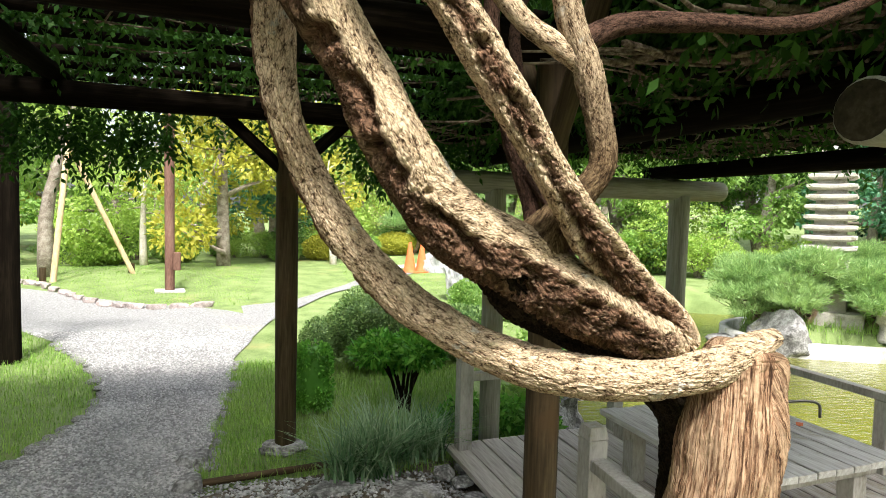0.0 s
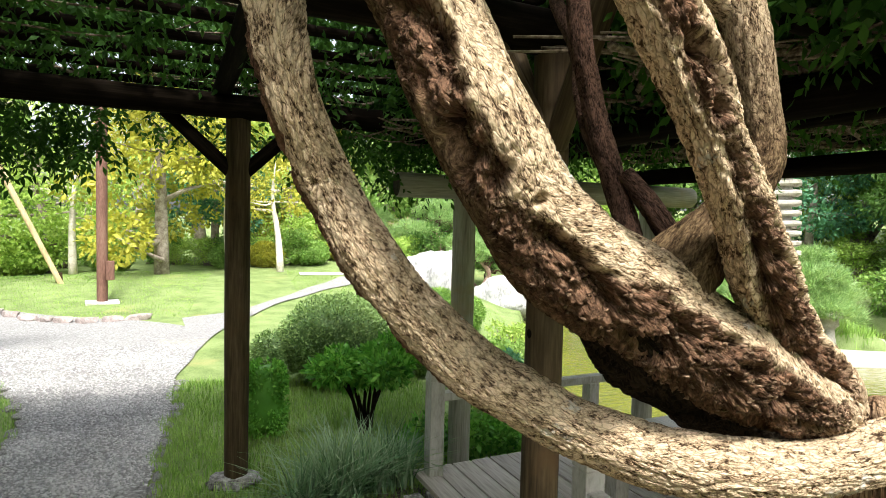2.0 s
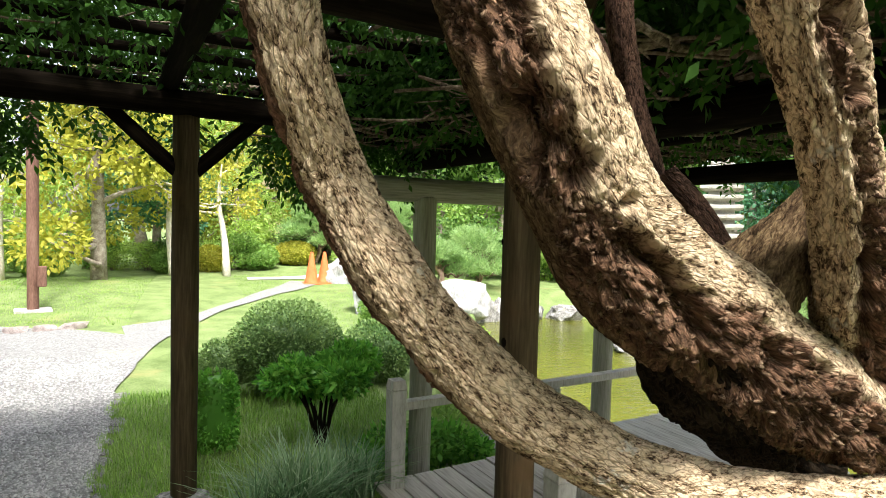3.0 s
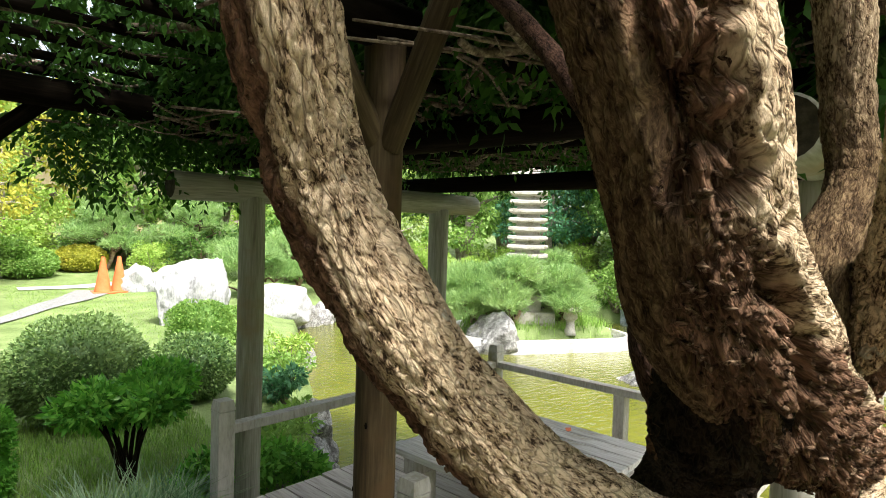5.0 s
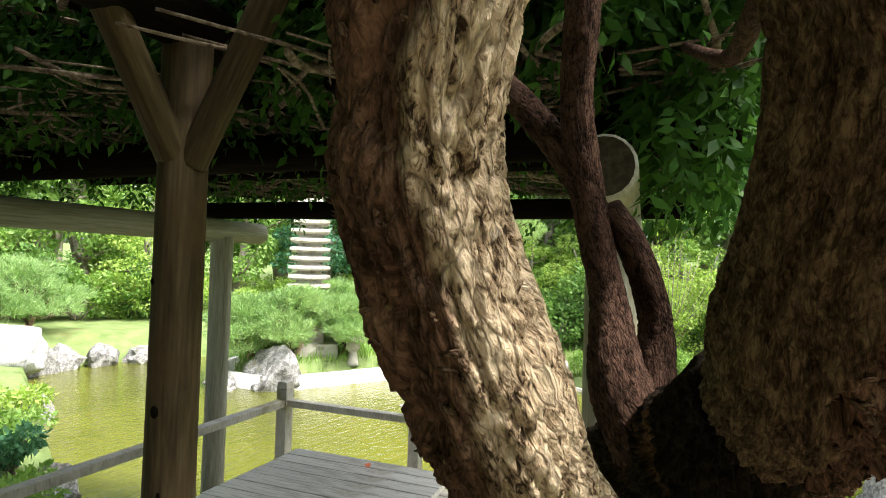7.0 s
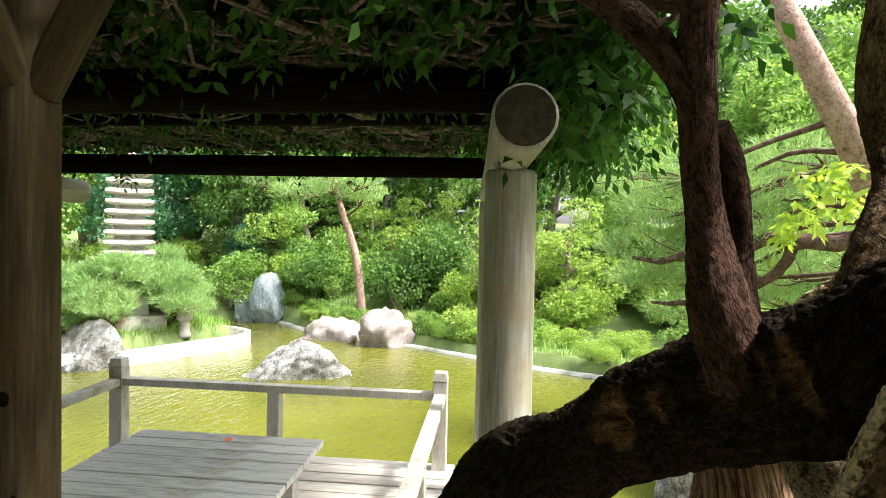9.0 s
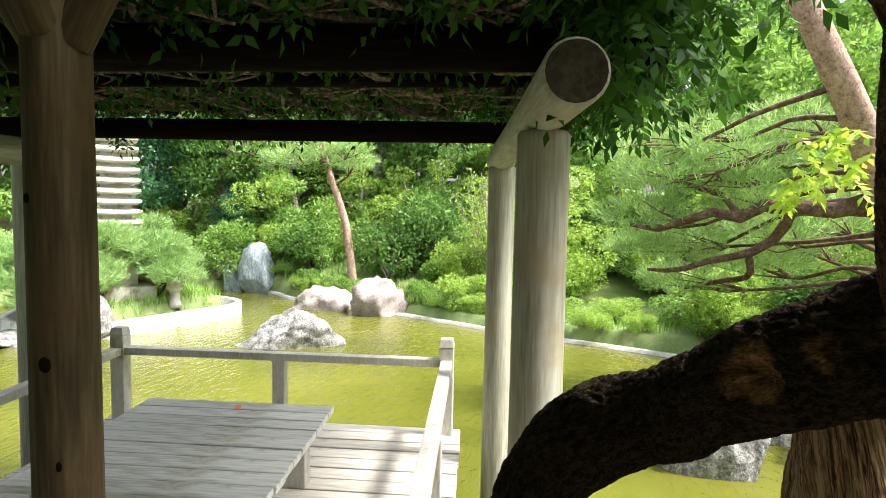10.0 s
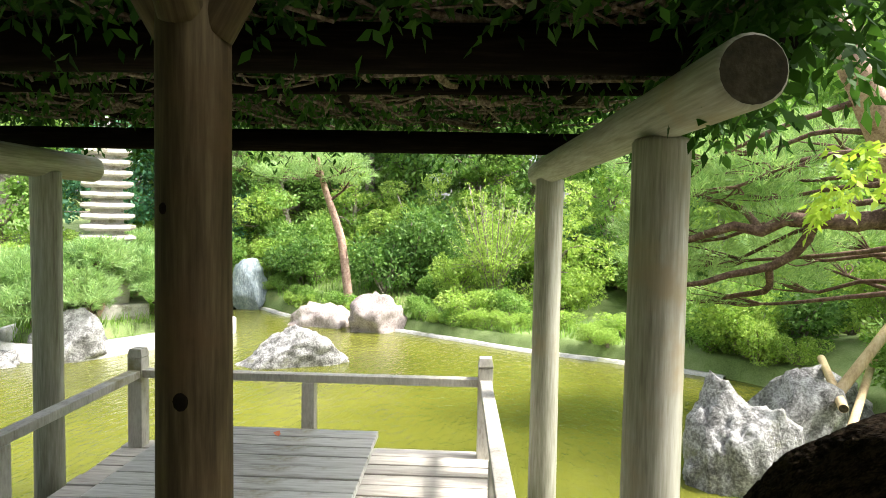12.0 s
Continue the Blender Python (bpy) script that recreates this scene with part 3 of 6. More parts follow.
# the soil runs on over unseen ground south and west to cut bounced light
strip("soil_bed", [(-4.5, 2.6), (-1.7, 2.9), (-0.5, 3.55), (0.2, 3.75), (1.15, 4.0), (1.7, 4.3)], [(-4.5, -4.5), (-2.0, -4.5), (-0.6, -4.5), (0.2, -4.5), (1.3, -3.5), (2.0, 0.6)], M_SOIL, 0.014, "dark soil with small pebbles under the shelter", "ground", 20, 8)


def kerb_stones(name, line, material, label, size=(0.28, 0.17, 0.12), jitter=0.25, seed=1, lift=0.02):
    """Border stones, each an object of its own, set end to end on a line."""
    holder = thing(name, (line[0][0], line[0][1], 0), label, "stone edging", kind="structure")
    rs = np.random.RandomState(seed)
    meshes = [rock_mesh("stone", (0.5, 0.5, 0.5), seed * 10 + k, 2, 0.2, 0.35) for k in range(4)]
    pts = smooth_line(line, 200)
    run, s, k = np.concatenate([[0], np.cumsum(np.linalg.norm(np.diff(pts, axis=0), axis=1))]), 0.0, 0
    while s < run[-1]:
        ln = size[0] * (1 + rs.uniform(-jitter, jitter))
        c = [np.interp(s + ln / 2, run, pts[:, d]) for d in (0, 1)]
        e = [np.interp(min(s + ln / 2 + 0.05, run[-1]), run, pts[:, d]) for d in (0, 1)]
        ob = link("stone", meshes[k % 4], material, holder)
        ob.matrix_basis = pose(c[0] + rs.uniform(-0.02, 0.02), c[1], float(land(c[0], c[1])) + lift, 0, 0, math.degrees(math.atan2(e[1] - c[1], e[0] - c[0])) + rs.uniform(-8, 8)) @ Matrix.Diagonal((ln * 1.05, size[1] * (1 + rs.uniform(-jitter, jitter)), size[2] * (1 + rs.uniform(-jitter, jitter)), 1))
        s += ln
        k += 1
    return holder


KERB_FAR = [(-8.0, 14.4), (-5.2, 12.65), (-4.15, 11.5), (-3.2, 10.45), (-2.2, 9.95), (-1.32, 10.1)]


# ---- the old wisteria ----
def bark_relief(seed, crack=0.004, decay=None, pits=(), rot=1.0):
    """Relief of scaly bark: narrow cracks between long flakes, knobs, and rotten hollows where decay says so."""
    def relief(ang, length, c, r, out):
        w = len(ang)
        d = np.zeros(len(c) * w)
        for i in range(len(c)):
            ln, rr = length[i], r[i]
            for j in range(w):
                a = ang[j % (w - 1)]
                ca, sa = math.cos(a) * rr, math.sin(a) * rr
                wv = 0.35 * noise.noise(Vector((ca * 60, sa * 60 + seed, ln * 45)))
                n1 = abs(noise.noise(Vector((ca * 150 + seed, sa * 150 + wv, ln * 34 + wv))))
                n2 = abs(noise.noise(Vector((ca * 330 + wv, sa * 330 + seed, ln * 95 + wv))))
                n3 = noise.noise(Vector((ca * 22, sa * 22 + seed, ln * 14)))
                n4 = noise.noise(Vector((ca * 420, sa * 420, ln * 260 + seed)))
                k = min(1.0, rr / 0.024)
                e = k * (-crack * (1 - min(1.0, n1 * 5.0)) - 0.6 * crack * (1 - min(1.0, n2 * 4.0)) + 0.0006 * n4) + 0.12 * rr * n3 + 0.3 * crack
                if decay:
                    m = decay(ln / length[-1], out[i * w + j % (w - 1)], ln)
                    if m > 0:
                        z = noise.noise(Vector((ca * 48, sa * 48 + seed, ln * 24)))
                        z2 = abs(noise.noise(Vector((ca * 190, sa * 190 + seed, ln * 48))))
                        hole = min(1.0, max(0.0, (-0.08 - z) / 0.15))
                        z3 = abs(noise.noise(Vector((ca * 105, sa * 105 + seed, ln * 62))))
                        z4 = noise.noise(Vector((ca * 310, sa * 310, ln * 210 + seed)))
                        e += m * rot * rr * (0.22 * z - 0.04 - 0.10 * (1 - min(1.0, z2 * 4)) - 0.22 * hole - 0.08 * (1 - min(1.0, z3 * 3.6)) + 0.05 * z4)
                if pits:
                    p = c[i] + out[i * w + j % (w - 1)] * rr
                    for px, py, pz, pr, pd in pits:
                        q2 = ((p[0] - px) ** 2 + (p[1] - py) ** 2 + (p[2] - pz) ** 2) / (pr * pr)
                        if q2 < 4:
                            e -= pd * math.exp(-q2 * q2)
                d[i * w + j] = e
        return d
    return relief


def limb(name, rows, seed, parent, material, rings=150, sides=72, crack=0.004, decay=None, label="", pits=(), old=None, rot=1.0):
    keep = []

    def relief(ang, length, c, r, out):
        keep.append((length, out))
        return bark_relief(seed, crack, decay, pits, rot)(ang, length, c, r, out)
    v, f, u = tube_arrays(rows, rings, sides, relief)
    vals = np.zeros(len(v))
    if decay:
        length, out = keep[0]
        for k in range(len(out)):
            ln = length[k // (sides + 1)]
            vals[k] = decay(ln / length[-1], out[k], ln)
    # old: where brown bark and painted shade darken the limb
    brown = np.zeros(len(v))
    if old:
        length, out = keep[0]
        for k in range(len(out)):
            ln = length[k // (sides + 1)]
            brown[k] = old(ln / length[-1], out[k], ln)
    return link(name, quads_mesh(name, v, f, u, True, {"decay": vals, "brown_shade": brown}), material, parent, label)


def rot_chips(source, parent, count, size, seed):
    """Loose splinters and crumbs of rotten wood that stand out from the decayed side of a limb."""
    rs = np.random.RandomState(seed)
    me = source.data
    co, no, dc = np.zeros(len(me.vertices) * 3), np.zeros(len(me.vertices) * 3), np.zeros(len(me.vertices))
    me.vertices.foreach_get("co", co)
    me.vertices.foreach_get("normal", no)
    me.attributes["decay"].data.foreach_get("value", dc)
    co, no = co.reshape(-1, 3), no.reshape(-1, 3)
    pick = rs.choice(np.nonzero(dc > 0.45)[0], count)
    p, n = co[pick], no[pick] + rs.normal(0, 0.35, (count, 3))
    n /= np.linalg.norm(n, axis=1)[:, None]
    t = np.cross(n, rs.normal(0, 1, (count, 3)) * np.array([1.0, 1.0, 0.25]))
    t /= np.linalg.norm(t, axis=1)[:, None]
    b = np.cross(n, t)
    sz = size * rs.uniform(0.35, 1.0, (count, 1)) ** 1.5
    axes = np.stack([t * sz * 0.55, -t * sz * 0.5, b * sz * rs.uniform(0.8, 1.8, (count, 1)), -b * sz * rs.uniform(0.8, 1.6, (count, 1)), n * sz * rs.uniform(0.35, 0.8, (count, 1)), -n * sz * 0.5], 1)
    v = p[:, None] + axes + rs.normal(0, 0.16, axes.shape) * sz[:, None]
    f = np.array([[0, 2, 4], [2, 1, 4], [1, 3, 4], [3, 0, 4], [2, 0, 5], [1, 2, 5], [3, 1, 5], [0, 3, 5]])
    uv = (rs.uniform(0, 0.4, (count, 1, 2)) + rs.uniform(0, 0.012, (count, 6, 2))).reshape(-1, 2)
    m = count * 6
    me2 = mesh_np("rotten_wood", v.reshape(-1, 3), (np.arange(count)[:, None, None] * 6 + f[None]).reshape(-1, 3), uv, False, {"decay": np.repeat(rs.uniform(0.75, 1.0, count), 6), "brown_shade": np.zeros(m)})
    return tagged(link("rotten_wood", me2, M_BARK, parent), "crumbling splinters of reddish rotten wood", kind="stuff")


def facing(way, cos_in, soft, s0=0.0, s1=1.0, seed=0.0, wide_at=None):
    """Mask of the limb side that faces way, for rot and brown shade; its edge wanders. wide_at: (s, extra) beyond which
    it spreads.
    """
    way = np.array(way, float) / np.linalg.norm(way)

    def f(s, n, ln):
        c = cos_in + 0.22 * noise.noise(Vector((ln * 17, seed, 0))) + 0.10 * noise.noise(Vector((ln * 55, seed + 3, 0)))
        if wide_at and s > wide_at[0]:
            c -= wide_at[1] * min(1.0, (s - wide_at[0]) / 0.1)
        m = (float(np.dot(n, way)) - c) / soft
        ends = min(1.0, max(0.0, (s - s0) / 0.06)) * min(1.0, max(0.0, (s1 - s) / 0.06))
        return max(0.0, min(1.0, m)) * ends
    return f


wisteria = thing("wisteria_tree", (0.66, 0.86, 0), "old wisteria with pale, rotten, twisting limbs resting on a cut stump", "tree")
LIMB_L = [(0.058, 0.899, 2.450, 0.0339), (0.087, 0.899, 2.049, 0.0317), (0.091, 0.907, 1.878, 0.0295), (0.107, 0.905, 1.788, 0.0243), (0.140, 0.930, 1.717, 0.0260), (0.180, 0.928, 1.643, 0.0291), (0.240, 0.920, 1.573, 0.0299), (0.312, 0.902, 1.513, 0.0303), (0.417, 0.878, 1.458, 0.0307), (0.526, 0.839, 1.431, 0.0332), (0.653, 0.820, 1.428, 0.0298), (0.753, 0.813, 1.448, 0.0287), (0.807, 0.816, 1.471, 0.0235), (0.852, 0.822, 1.486, 0.0141)]
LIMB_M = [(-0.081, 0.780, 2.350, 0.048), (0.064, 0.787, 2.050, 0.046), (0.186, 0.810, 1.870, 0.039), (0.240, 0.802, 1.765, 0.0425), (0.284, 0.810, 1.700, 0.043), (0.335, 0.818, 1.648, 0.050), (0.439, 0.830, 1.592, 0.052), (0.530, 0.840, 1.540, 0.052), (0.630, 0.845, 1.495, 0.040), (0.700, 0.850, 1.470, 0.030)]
LIMB_R = [(0.050, 0.720, 2.300, 0.030), (0.198, 0.721, 2.020, 0.029), (0.298, 0.722, 1.910, 0.0255), (0.360, 0.727, 1.825, 0.0262), (0.406, 0.736, 1.762, 0.025), (0.458, 0.754, 1.697, 0.0245), (0.518, 0.785, 1.635, 0.0295), (0.605, 0.836, 1.565, 0.0335), (0.687, 0.850, 1.500, 0.032), (0.721, 0.854, 1.470, 0.022)]
LIMB_D = [(0.395, 0.841, 1.613, 0.0427), (0.465, 0.870, 1.557, 0.056), (0.563, 0.924, 1.510, 0.058), (0.687, 1.000, 1.435, 0.056), (0.815, 1.046, 1.357, 0.0599), (0.937, 1.151, 1.267, 0.0715), (1.021, 1.235, 1.103, 0.0753), (1.022, 1.262, 0.806, 0.0751), (1.031, 1.249, 0.307, 0.0881), (1.030, 1.232, -0.043, 0.1064)]
LIMB_V = [(0.440, 0.830, 2.300, 0.018), (0.478, 0.823, 1.990, 0.019), (0.517, 0.820, 1.870, 0.0205), (0.540, 0.820, 1.790, 0.0195), (0.541, 0.814, 1.737, 0.0198), (0.507, 0.816, 1.690, 0.023), (0.470, 0.832, 1.635, 0.038), (0.440, 0.845, 1.595, 0.046)]
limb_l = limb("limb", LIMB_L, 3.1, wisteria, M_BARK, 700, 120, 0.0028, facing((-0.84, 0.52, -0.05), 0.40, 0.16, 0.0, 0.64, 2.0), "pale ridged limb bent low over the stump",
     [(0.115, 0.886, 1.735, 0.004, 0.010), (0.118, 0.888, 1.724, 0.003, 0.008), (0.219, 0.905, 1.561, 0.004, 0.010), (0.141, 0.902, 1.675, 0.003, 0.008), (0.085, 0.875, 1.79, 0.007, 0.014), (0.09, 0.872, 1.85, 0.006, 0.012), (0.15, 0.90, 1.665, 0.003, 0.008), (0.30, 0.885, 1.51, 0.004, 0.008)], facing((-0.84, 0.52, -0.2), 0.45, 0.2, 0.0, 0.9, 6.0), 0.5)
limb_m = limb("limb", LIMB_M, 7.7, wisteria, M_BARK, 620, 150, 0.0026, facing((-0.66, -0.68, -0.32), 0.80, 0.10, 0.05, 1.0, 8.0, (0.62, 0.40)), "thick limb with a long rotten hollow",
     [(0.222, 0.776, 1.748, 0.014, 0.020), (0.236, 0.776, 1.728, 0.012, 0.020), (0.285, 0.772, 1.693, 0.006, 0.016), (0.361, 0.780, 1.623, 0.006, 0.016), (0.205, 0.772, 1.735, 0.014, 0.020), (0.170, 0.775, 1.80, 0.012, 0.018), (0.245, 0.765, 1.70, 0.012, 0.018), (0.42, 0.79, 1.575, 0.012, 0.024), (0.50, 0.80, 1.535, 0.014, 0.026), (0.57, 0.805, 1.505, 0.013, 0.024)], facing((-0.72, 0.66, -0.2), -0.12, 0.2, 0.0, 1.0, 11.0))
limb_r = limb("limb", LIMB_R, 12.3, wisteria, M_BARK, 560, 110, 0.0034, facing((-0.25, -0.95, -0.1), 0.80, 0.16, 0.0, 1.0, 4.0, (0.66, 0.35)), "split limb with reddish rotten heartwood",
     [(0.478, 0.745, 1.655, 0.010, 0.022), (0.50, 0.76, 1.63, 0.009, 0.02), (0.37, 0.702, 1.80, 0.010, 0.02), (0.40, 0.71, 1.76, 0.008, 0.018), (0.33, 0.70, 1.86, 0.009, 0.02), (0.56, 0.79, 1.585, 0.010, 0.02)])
limb("limb", LIMB_D, 21.9, wisteria, M_BARK_MOSS_SHADE, 360, 96, 0.005, facing((-0.8, 0.35, 0.3), 0.72, 0.14, -0.1, 0.24, 3.0), "mossy main stem, coloured near black as in shade")
limb("stem", LIMB_V, 5.2, wisteria, M_BARK, 200, 56, 0.002, old=lambda s, n, ln: 0.35 + 0.65 * min(1.0, max(0.0, (s - 0.55) / 0.2)))
limb("stem", [(0.420, 0.982, 2.35, 0.013), (0.420, 0.964, 1.95, 0.0125), (0.452, 0.976, 1.82, 0.0135), (0.480, 0.970, 1.73, 0.014), (0.498, 0.959, 1.66, 0.0155), (0.491, 0.947, 1.59, 0.025), (0.500, 0.927, 1.54, 0.03)], 31.0, wisteria, M_BARK_DARK, 200, 44, 0.002)
limb("stem", [(0.485, 0.956, 1.735, 0.009), (0.505, 0.942, 1.705, 0.012), (0.527, 0.932, 1.67, 0.0135), (0.542, 0.927, 1.63, 0.016), (0.530, 0.927, 1.56, 0.022)], 37.0, wisteria, M_BARK_DARK, 120, 36, 0.002)
limb("stem", [(0.474, 0.969, 1.735, 0.010), (0.466, 0.997, 1.785, 0.0125), (0.482, 1.047, 1.84, 0.0125), (0.530, 1.152, 1.93, 0.012), (0.600, 1.372, 2.12, 0.012), (0.750, 1.572, 2.35, 0.01)], 41.0, wisteria, M_BARK_DARK, 140, 36, 0.002)
limb("stem", [(0.512, 0.822, 1.868, 0.010), (0.490, 0.826, 1.893, 0.015), (0.43, 0.84, 1.935, 0.015), (0.36, 0.86, 2.02, 0.014), (0.2, 0.9, 2.2, 0.012)], 43.0, wisteria, M_BARK, 80, 30, 0.002)
limb("stem", [(0.495, 0.83, 1.90, 0.018), (0.58, 0.84, 1.945, 0.016), (0.72, 0.86, 1.965, 0.014), (0.95, 0.9, 2.0, 0.013), (1.3, 1.0, 2.15, 0.01)], 47.0, wisteria, M_BARK_DARK, 110, 30, 0.002)
limb("stump", [(0.812, 0.84, 1.475, 0.035), (0.810, 0.84, 1.462, 0.058), (0.805, 0.838, 1.42, 0.067), (0.787, 0.835, 1.30, 0.078), (0.755, 0.84, 1.0, 0.086), (0.745, 0.85, 0.5, 0.092), (0.74, 0.86, -0.05, 0.11)], 53.0, wisteria, M_STUMP, 260, 96, 0.0022, None, "reddish peeled stump under the limbs")

for k, (src, count, size) in enumerate(((limb_m, 2600, 0.0042), (limb_r, 1100, 0.0034), (limb_l, 500, 0.003))):
    rot_chips(src, wisteria, count, size, 90 + k)


# ---- shelter of logs ----
def log_part(name, a, b, r, material, parent, seed, label=""):
    return link(name, log_mesh(a, b, r, seed), material, parent, label)


P_B, P_D, P_E, P_F = (1.475, 4.285), (1.860, 1.268), (3.512, 1.558), (3.101, 4.428)
low = thing("deck_pergola", (P_D[0], P_D[1], -1.0), "weathered round-log pergola over the pond deck", "pergola")
for k, (p, z0, mt) in enumerate(((P_B, -0.3, M_LOG_GREY), (P_D, -1.0, M_LOG_GREY), (P_E, -1.0, M_LOG_GREY), (P_F, -1.0, M_LOG_GREY))):
    log_part("post", (*p, z0), (*p, 1.85), 0.08 if p != P_D else 0.083, mt, low, 60 + k)


def along(a, b, s0, s1, z):
    a, b = np.array(a), np.array(b)
    n = (b - a) / np.linalg.norm(b - a)
    return (*(a - n * s0), z), (*(b + n * s1), z)


_a, _b = along(P_D, P_E, 0.49, 0.34, 1.905)
log_part("beam", (_a[0], _a[1], 1.925), _b, 0.077, M_LOG_GREY, low, 71, "greenish log beam with a sawn end")
log_part("beam", *along(P_B, P_F, 0.5, 0.42, 1.895), 0.083, M_LOG_GREY, low, 72)
log_part("beam", *along(P_D, P_B, 0.35, 0.4, 2.10), 0.072, M_LOG_DARK_SHADE, low, 73)
log_part("beam", *along(P_E, P_F, 0.3, 0.4, 2.045), 0.062, M_LOG_DARK_SHADE, low, 74)
log_part("beam", (2.66, 1.2, 2.165), (2.28, 4.75, 2.165), 0.03, M_LOG_DARK_SHADE, low, 75)
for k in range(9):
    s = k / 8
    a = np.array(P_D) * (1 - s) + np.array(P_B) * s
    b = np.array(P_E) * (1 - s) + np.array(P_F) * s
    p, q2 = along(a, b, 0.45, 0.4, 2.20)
    log_part("rafter", p, q2, 0.026, M_LOG_DARK_SHADE, low, 80 + k)
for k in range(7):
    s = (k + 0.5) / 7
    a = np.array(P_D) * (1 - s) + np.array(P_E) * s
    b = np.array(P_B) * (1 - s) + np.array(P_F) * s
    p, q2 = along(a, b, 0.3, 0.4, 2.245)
    log_part("batten", p, q2, 0.017, M_LOG_DARK_SHADE, low, 95 + k)

P_L, P_C = (-0.017, 4.203), (1.045, 2.215)
high = thing("vine_pergola", (P_L[0], P_L[1], 0), "tall log pergola carrying the wisteria over the path, coloured dark with shade", "pergola")
log_part("post", (*P_L, 0.05), (*P_L, 2.26), 0.073, M_LOG, high, 111, "brown debarked post on a stone footing")
log_part("post", (*P_C, 0.0), (*P_C, 2.26), 0.0655, M_LOG, high, 112, "brown debarked post with a dark knot")
log_part("beam", (-3.4, 3.60, 2.31), (1.25, 4.37, 2.31), 0.075, M_LOG_DARK_SHADE, high, 113)
log_part("beam", (-3.2, 1.60, 2.31), (1.5, 2.28, 2.31), 0.075, M_LOG_DARK_SHADE, high, 114)
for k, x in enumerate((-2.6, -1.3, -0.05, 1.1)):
    log_part("beam", (x + 0.35, 0.75, 2.42), (x - 0.12, 4.75, 2.42), 0.055, M_LOG_DARK_SHADE, high, 116 + k)
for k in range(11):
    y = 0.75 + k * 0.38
    log_part("rafter", (-3.3, y - 0.4, 2.49), (1.6, y + 0.22, 2.49), 0.024, M_LOG_DARK_SHADE, high, 121 + k)
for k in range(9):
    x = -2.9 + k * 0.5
    log_part("batten", (x + 0.3, 0.6, 2.53), (x - 0.2, 4.8, 2.53), 0.016, M_LOG_DARK_SHADE, high, 140 + k)
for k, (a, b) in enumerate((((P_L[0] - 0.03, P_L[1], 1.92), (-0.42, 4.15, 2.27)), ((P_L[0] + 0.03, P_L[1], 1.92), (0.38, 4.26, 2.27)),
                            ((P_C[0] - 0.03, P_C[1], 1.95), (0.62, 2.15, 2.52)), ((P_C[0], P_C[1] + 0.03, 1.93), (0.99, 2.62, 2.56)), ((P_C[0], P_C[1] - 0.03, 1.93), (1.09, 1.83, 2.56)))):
    log_part("brace", a, b, 0.042, M_LOG_DARK_SHADE if k < 2 else M_LOG, high, 150 + k)
for kx, kz, kr in ((0.02, 1.62, 0.008), (-0.03, 1.08, 0.009), (0.035, 0.86, 0.008)):
    bm = bmesh.new()
    bmesh.ops.create_icosphere(bm, subdivisions=2, radius=kr)
    bmesh.ops.transform(bm, matrix=pose(P_C[0] - math.sqrt(0.0645 ** 2 - kx ** 2), P_C[1] + kx, kz) @ Matrix.Diagonal((0.35, 1, 1.3, 1)), verts=bm.verts)
    part("knot", bm, M_LOG_DARK_SHADE, high, "small dark knot", True)
# the large knot of the post by the deck
bm = bmesh.new()
bmesh.ops.create_icosphere(bm, subdivisions=2, radius=0.016)
bmesh.ops.transform(bm, matrix=pose(P_C[0] - 0.062, P_C[1] - 0.01, 1.29) @ Matrix.Diagonal((0.35, 1, 1.15, 1)), verts=bm.verts)
part("knot", bm, M_LOG_DARK_SHADE, high, "dark round knot", True)
foot = boulder((P_L[0] + 0.01, P_L[1], 0.02), (0.16, 0.15, 0.075), M_STONE, 5, "flat round stone footing under the post", name="footing_stone", flat=0.55)
far_post = thing("garden_post", (-2.92, 7.02, 0), "tall grey post with a short crossbar beside the path", "post")
log_part("post", (-2.92, 7.02, -0.05), (-2.92, 7.02, 3.2), 0.105, M_LOG_DARK_SHADE, far_post, 160)
log_part("crossbar", (-3.6, 7.0, 3.1), (-2.2, 7.05, 3.1), 0.08, M_LOG_GREY, far_post, 161)

# ---- deck, rails, low table ----
R1, R_NE, R_SE = np.array((1.165, 3.87)), np.array((3.591, 4.207)), np.array((3.862, 1.931))
R_SW = R1 + R_SE - R_NE
R2 = np.array((1.396, 2.461))
U, V = (R_NE - R1), (R1 - R_SW)
LU, LV = np.linalg.norm(U), np.linalg.norm(V)
U, V = U / LU, V / LV
V_ANG = math.degrees(math.atan2(V[1], V[0])) - 90
DECK_Z = 0.075


def plank_row(parent, origin, length, width, n, gap, thick, top, material, name="plank", seed=0):
    """n planks along V, side by side along U from origin."""
    rs = np.random.RandomState(seed)
    w = width / n
    bmp = box_bm((w - gap, length, thick), 0.004)
    me = bpy.data.meshes.new(name)
    bmp.to_mesh(me)
    bmp.free()
    for k in range(n):
        c = origin + U * (w * (k + 0.5)) + V * (length / 2 + rs.uniform(-0.006, 0.006))
        ob = link(name, me, material, parent)
        ob.matrix_basis = pose(c[0], c[1], top - thick / 2 + rs.uniform(-0.0025, 0.0025), rs.uniform(-0.15, 0.15), rs.uniform(-0.4, 0.4), V_ANG + rs.uniform(-0.15, 0.15))


deck = thing("deck", (R_SW[0], R_SW[1], -0.9), "grey weathered plank deck standing over the pond", "deck", kind="structure")
plank_row(deck, R_SW - U * 0.10 - V * 0.10, LV + 0.2, LU + 0.2, 19, 0.012, 0.035, DECK_Z, M_DECK, seed=3)
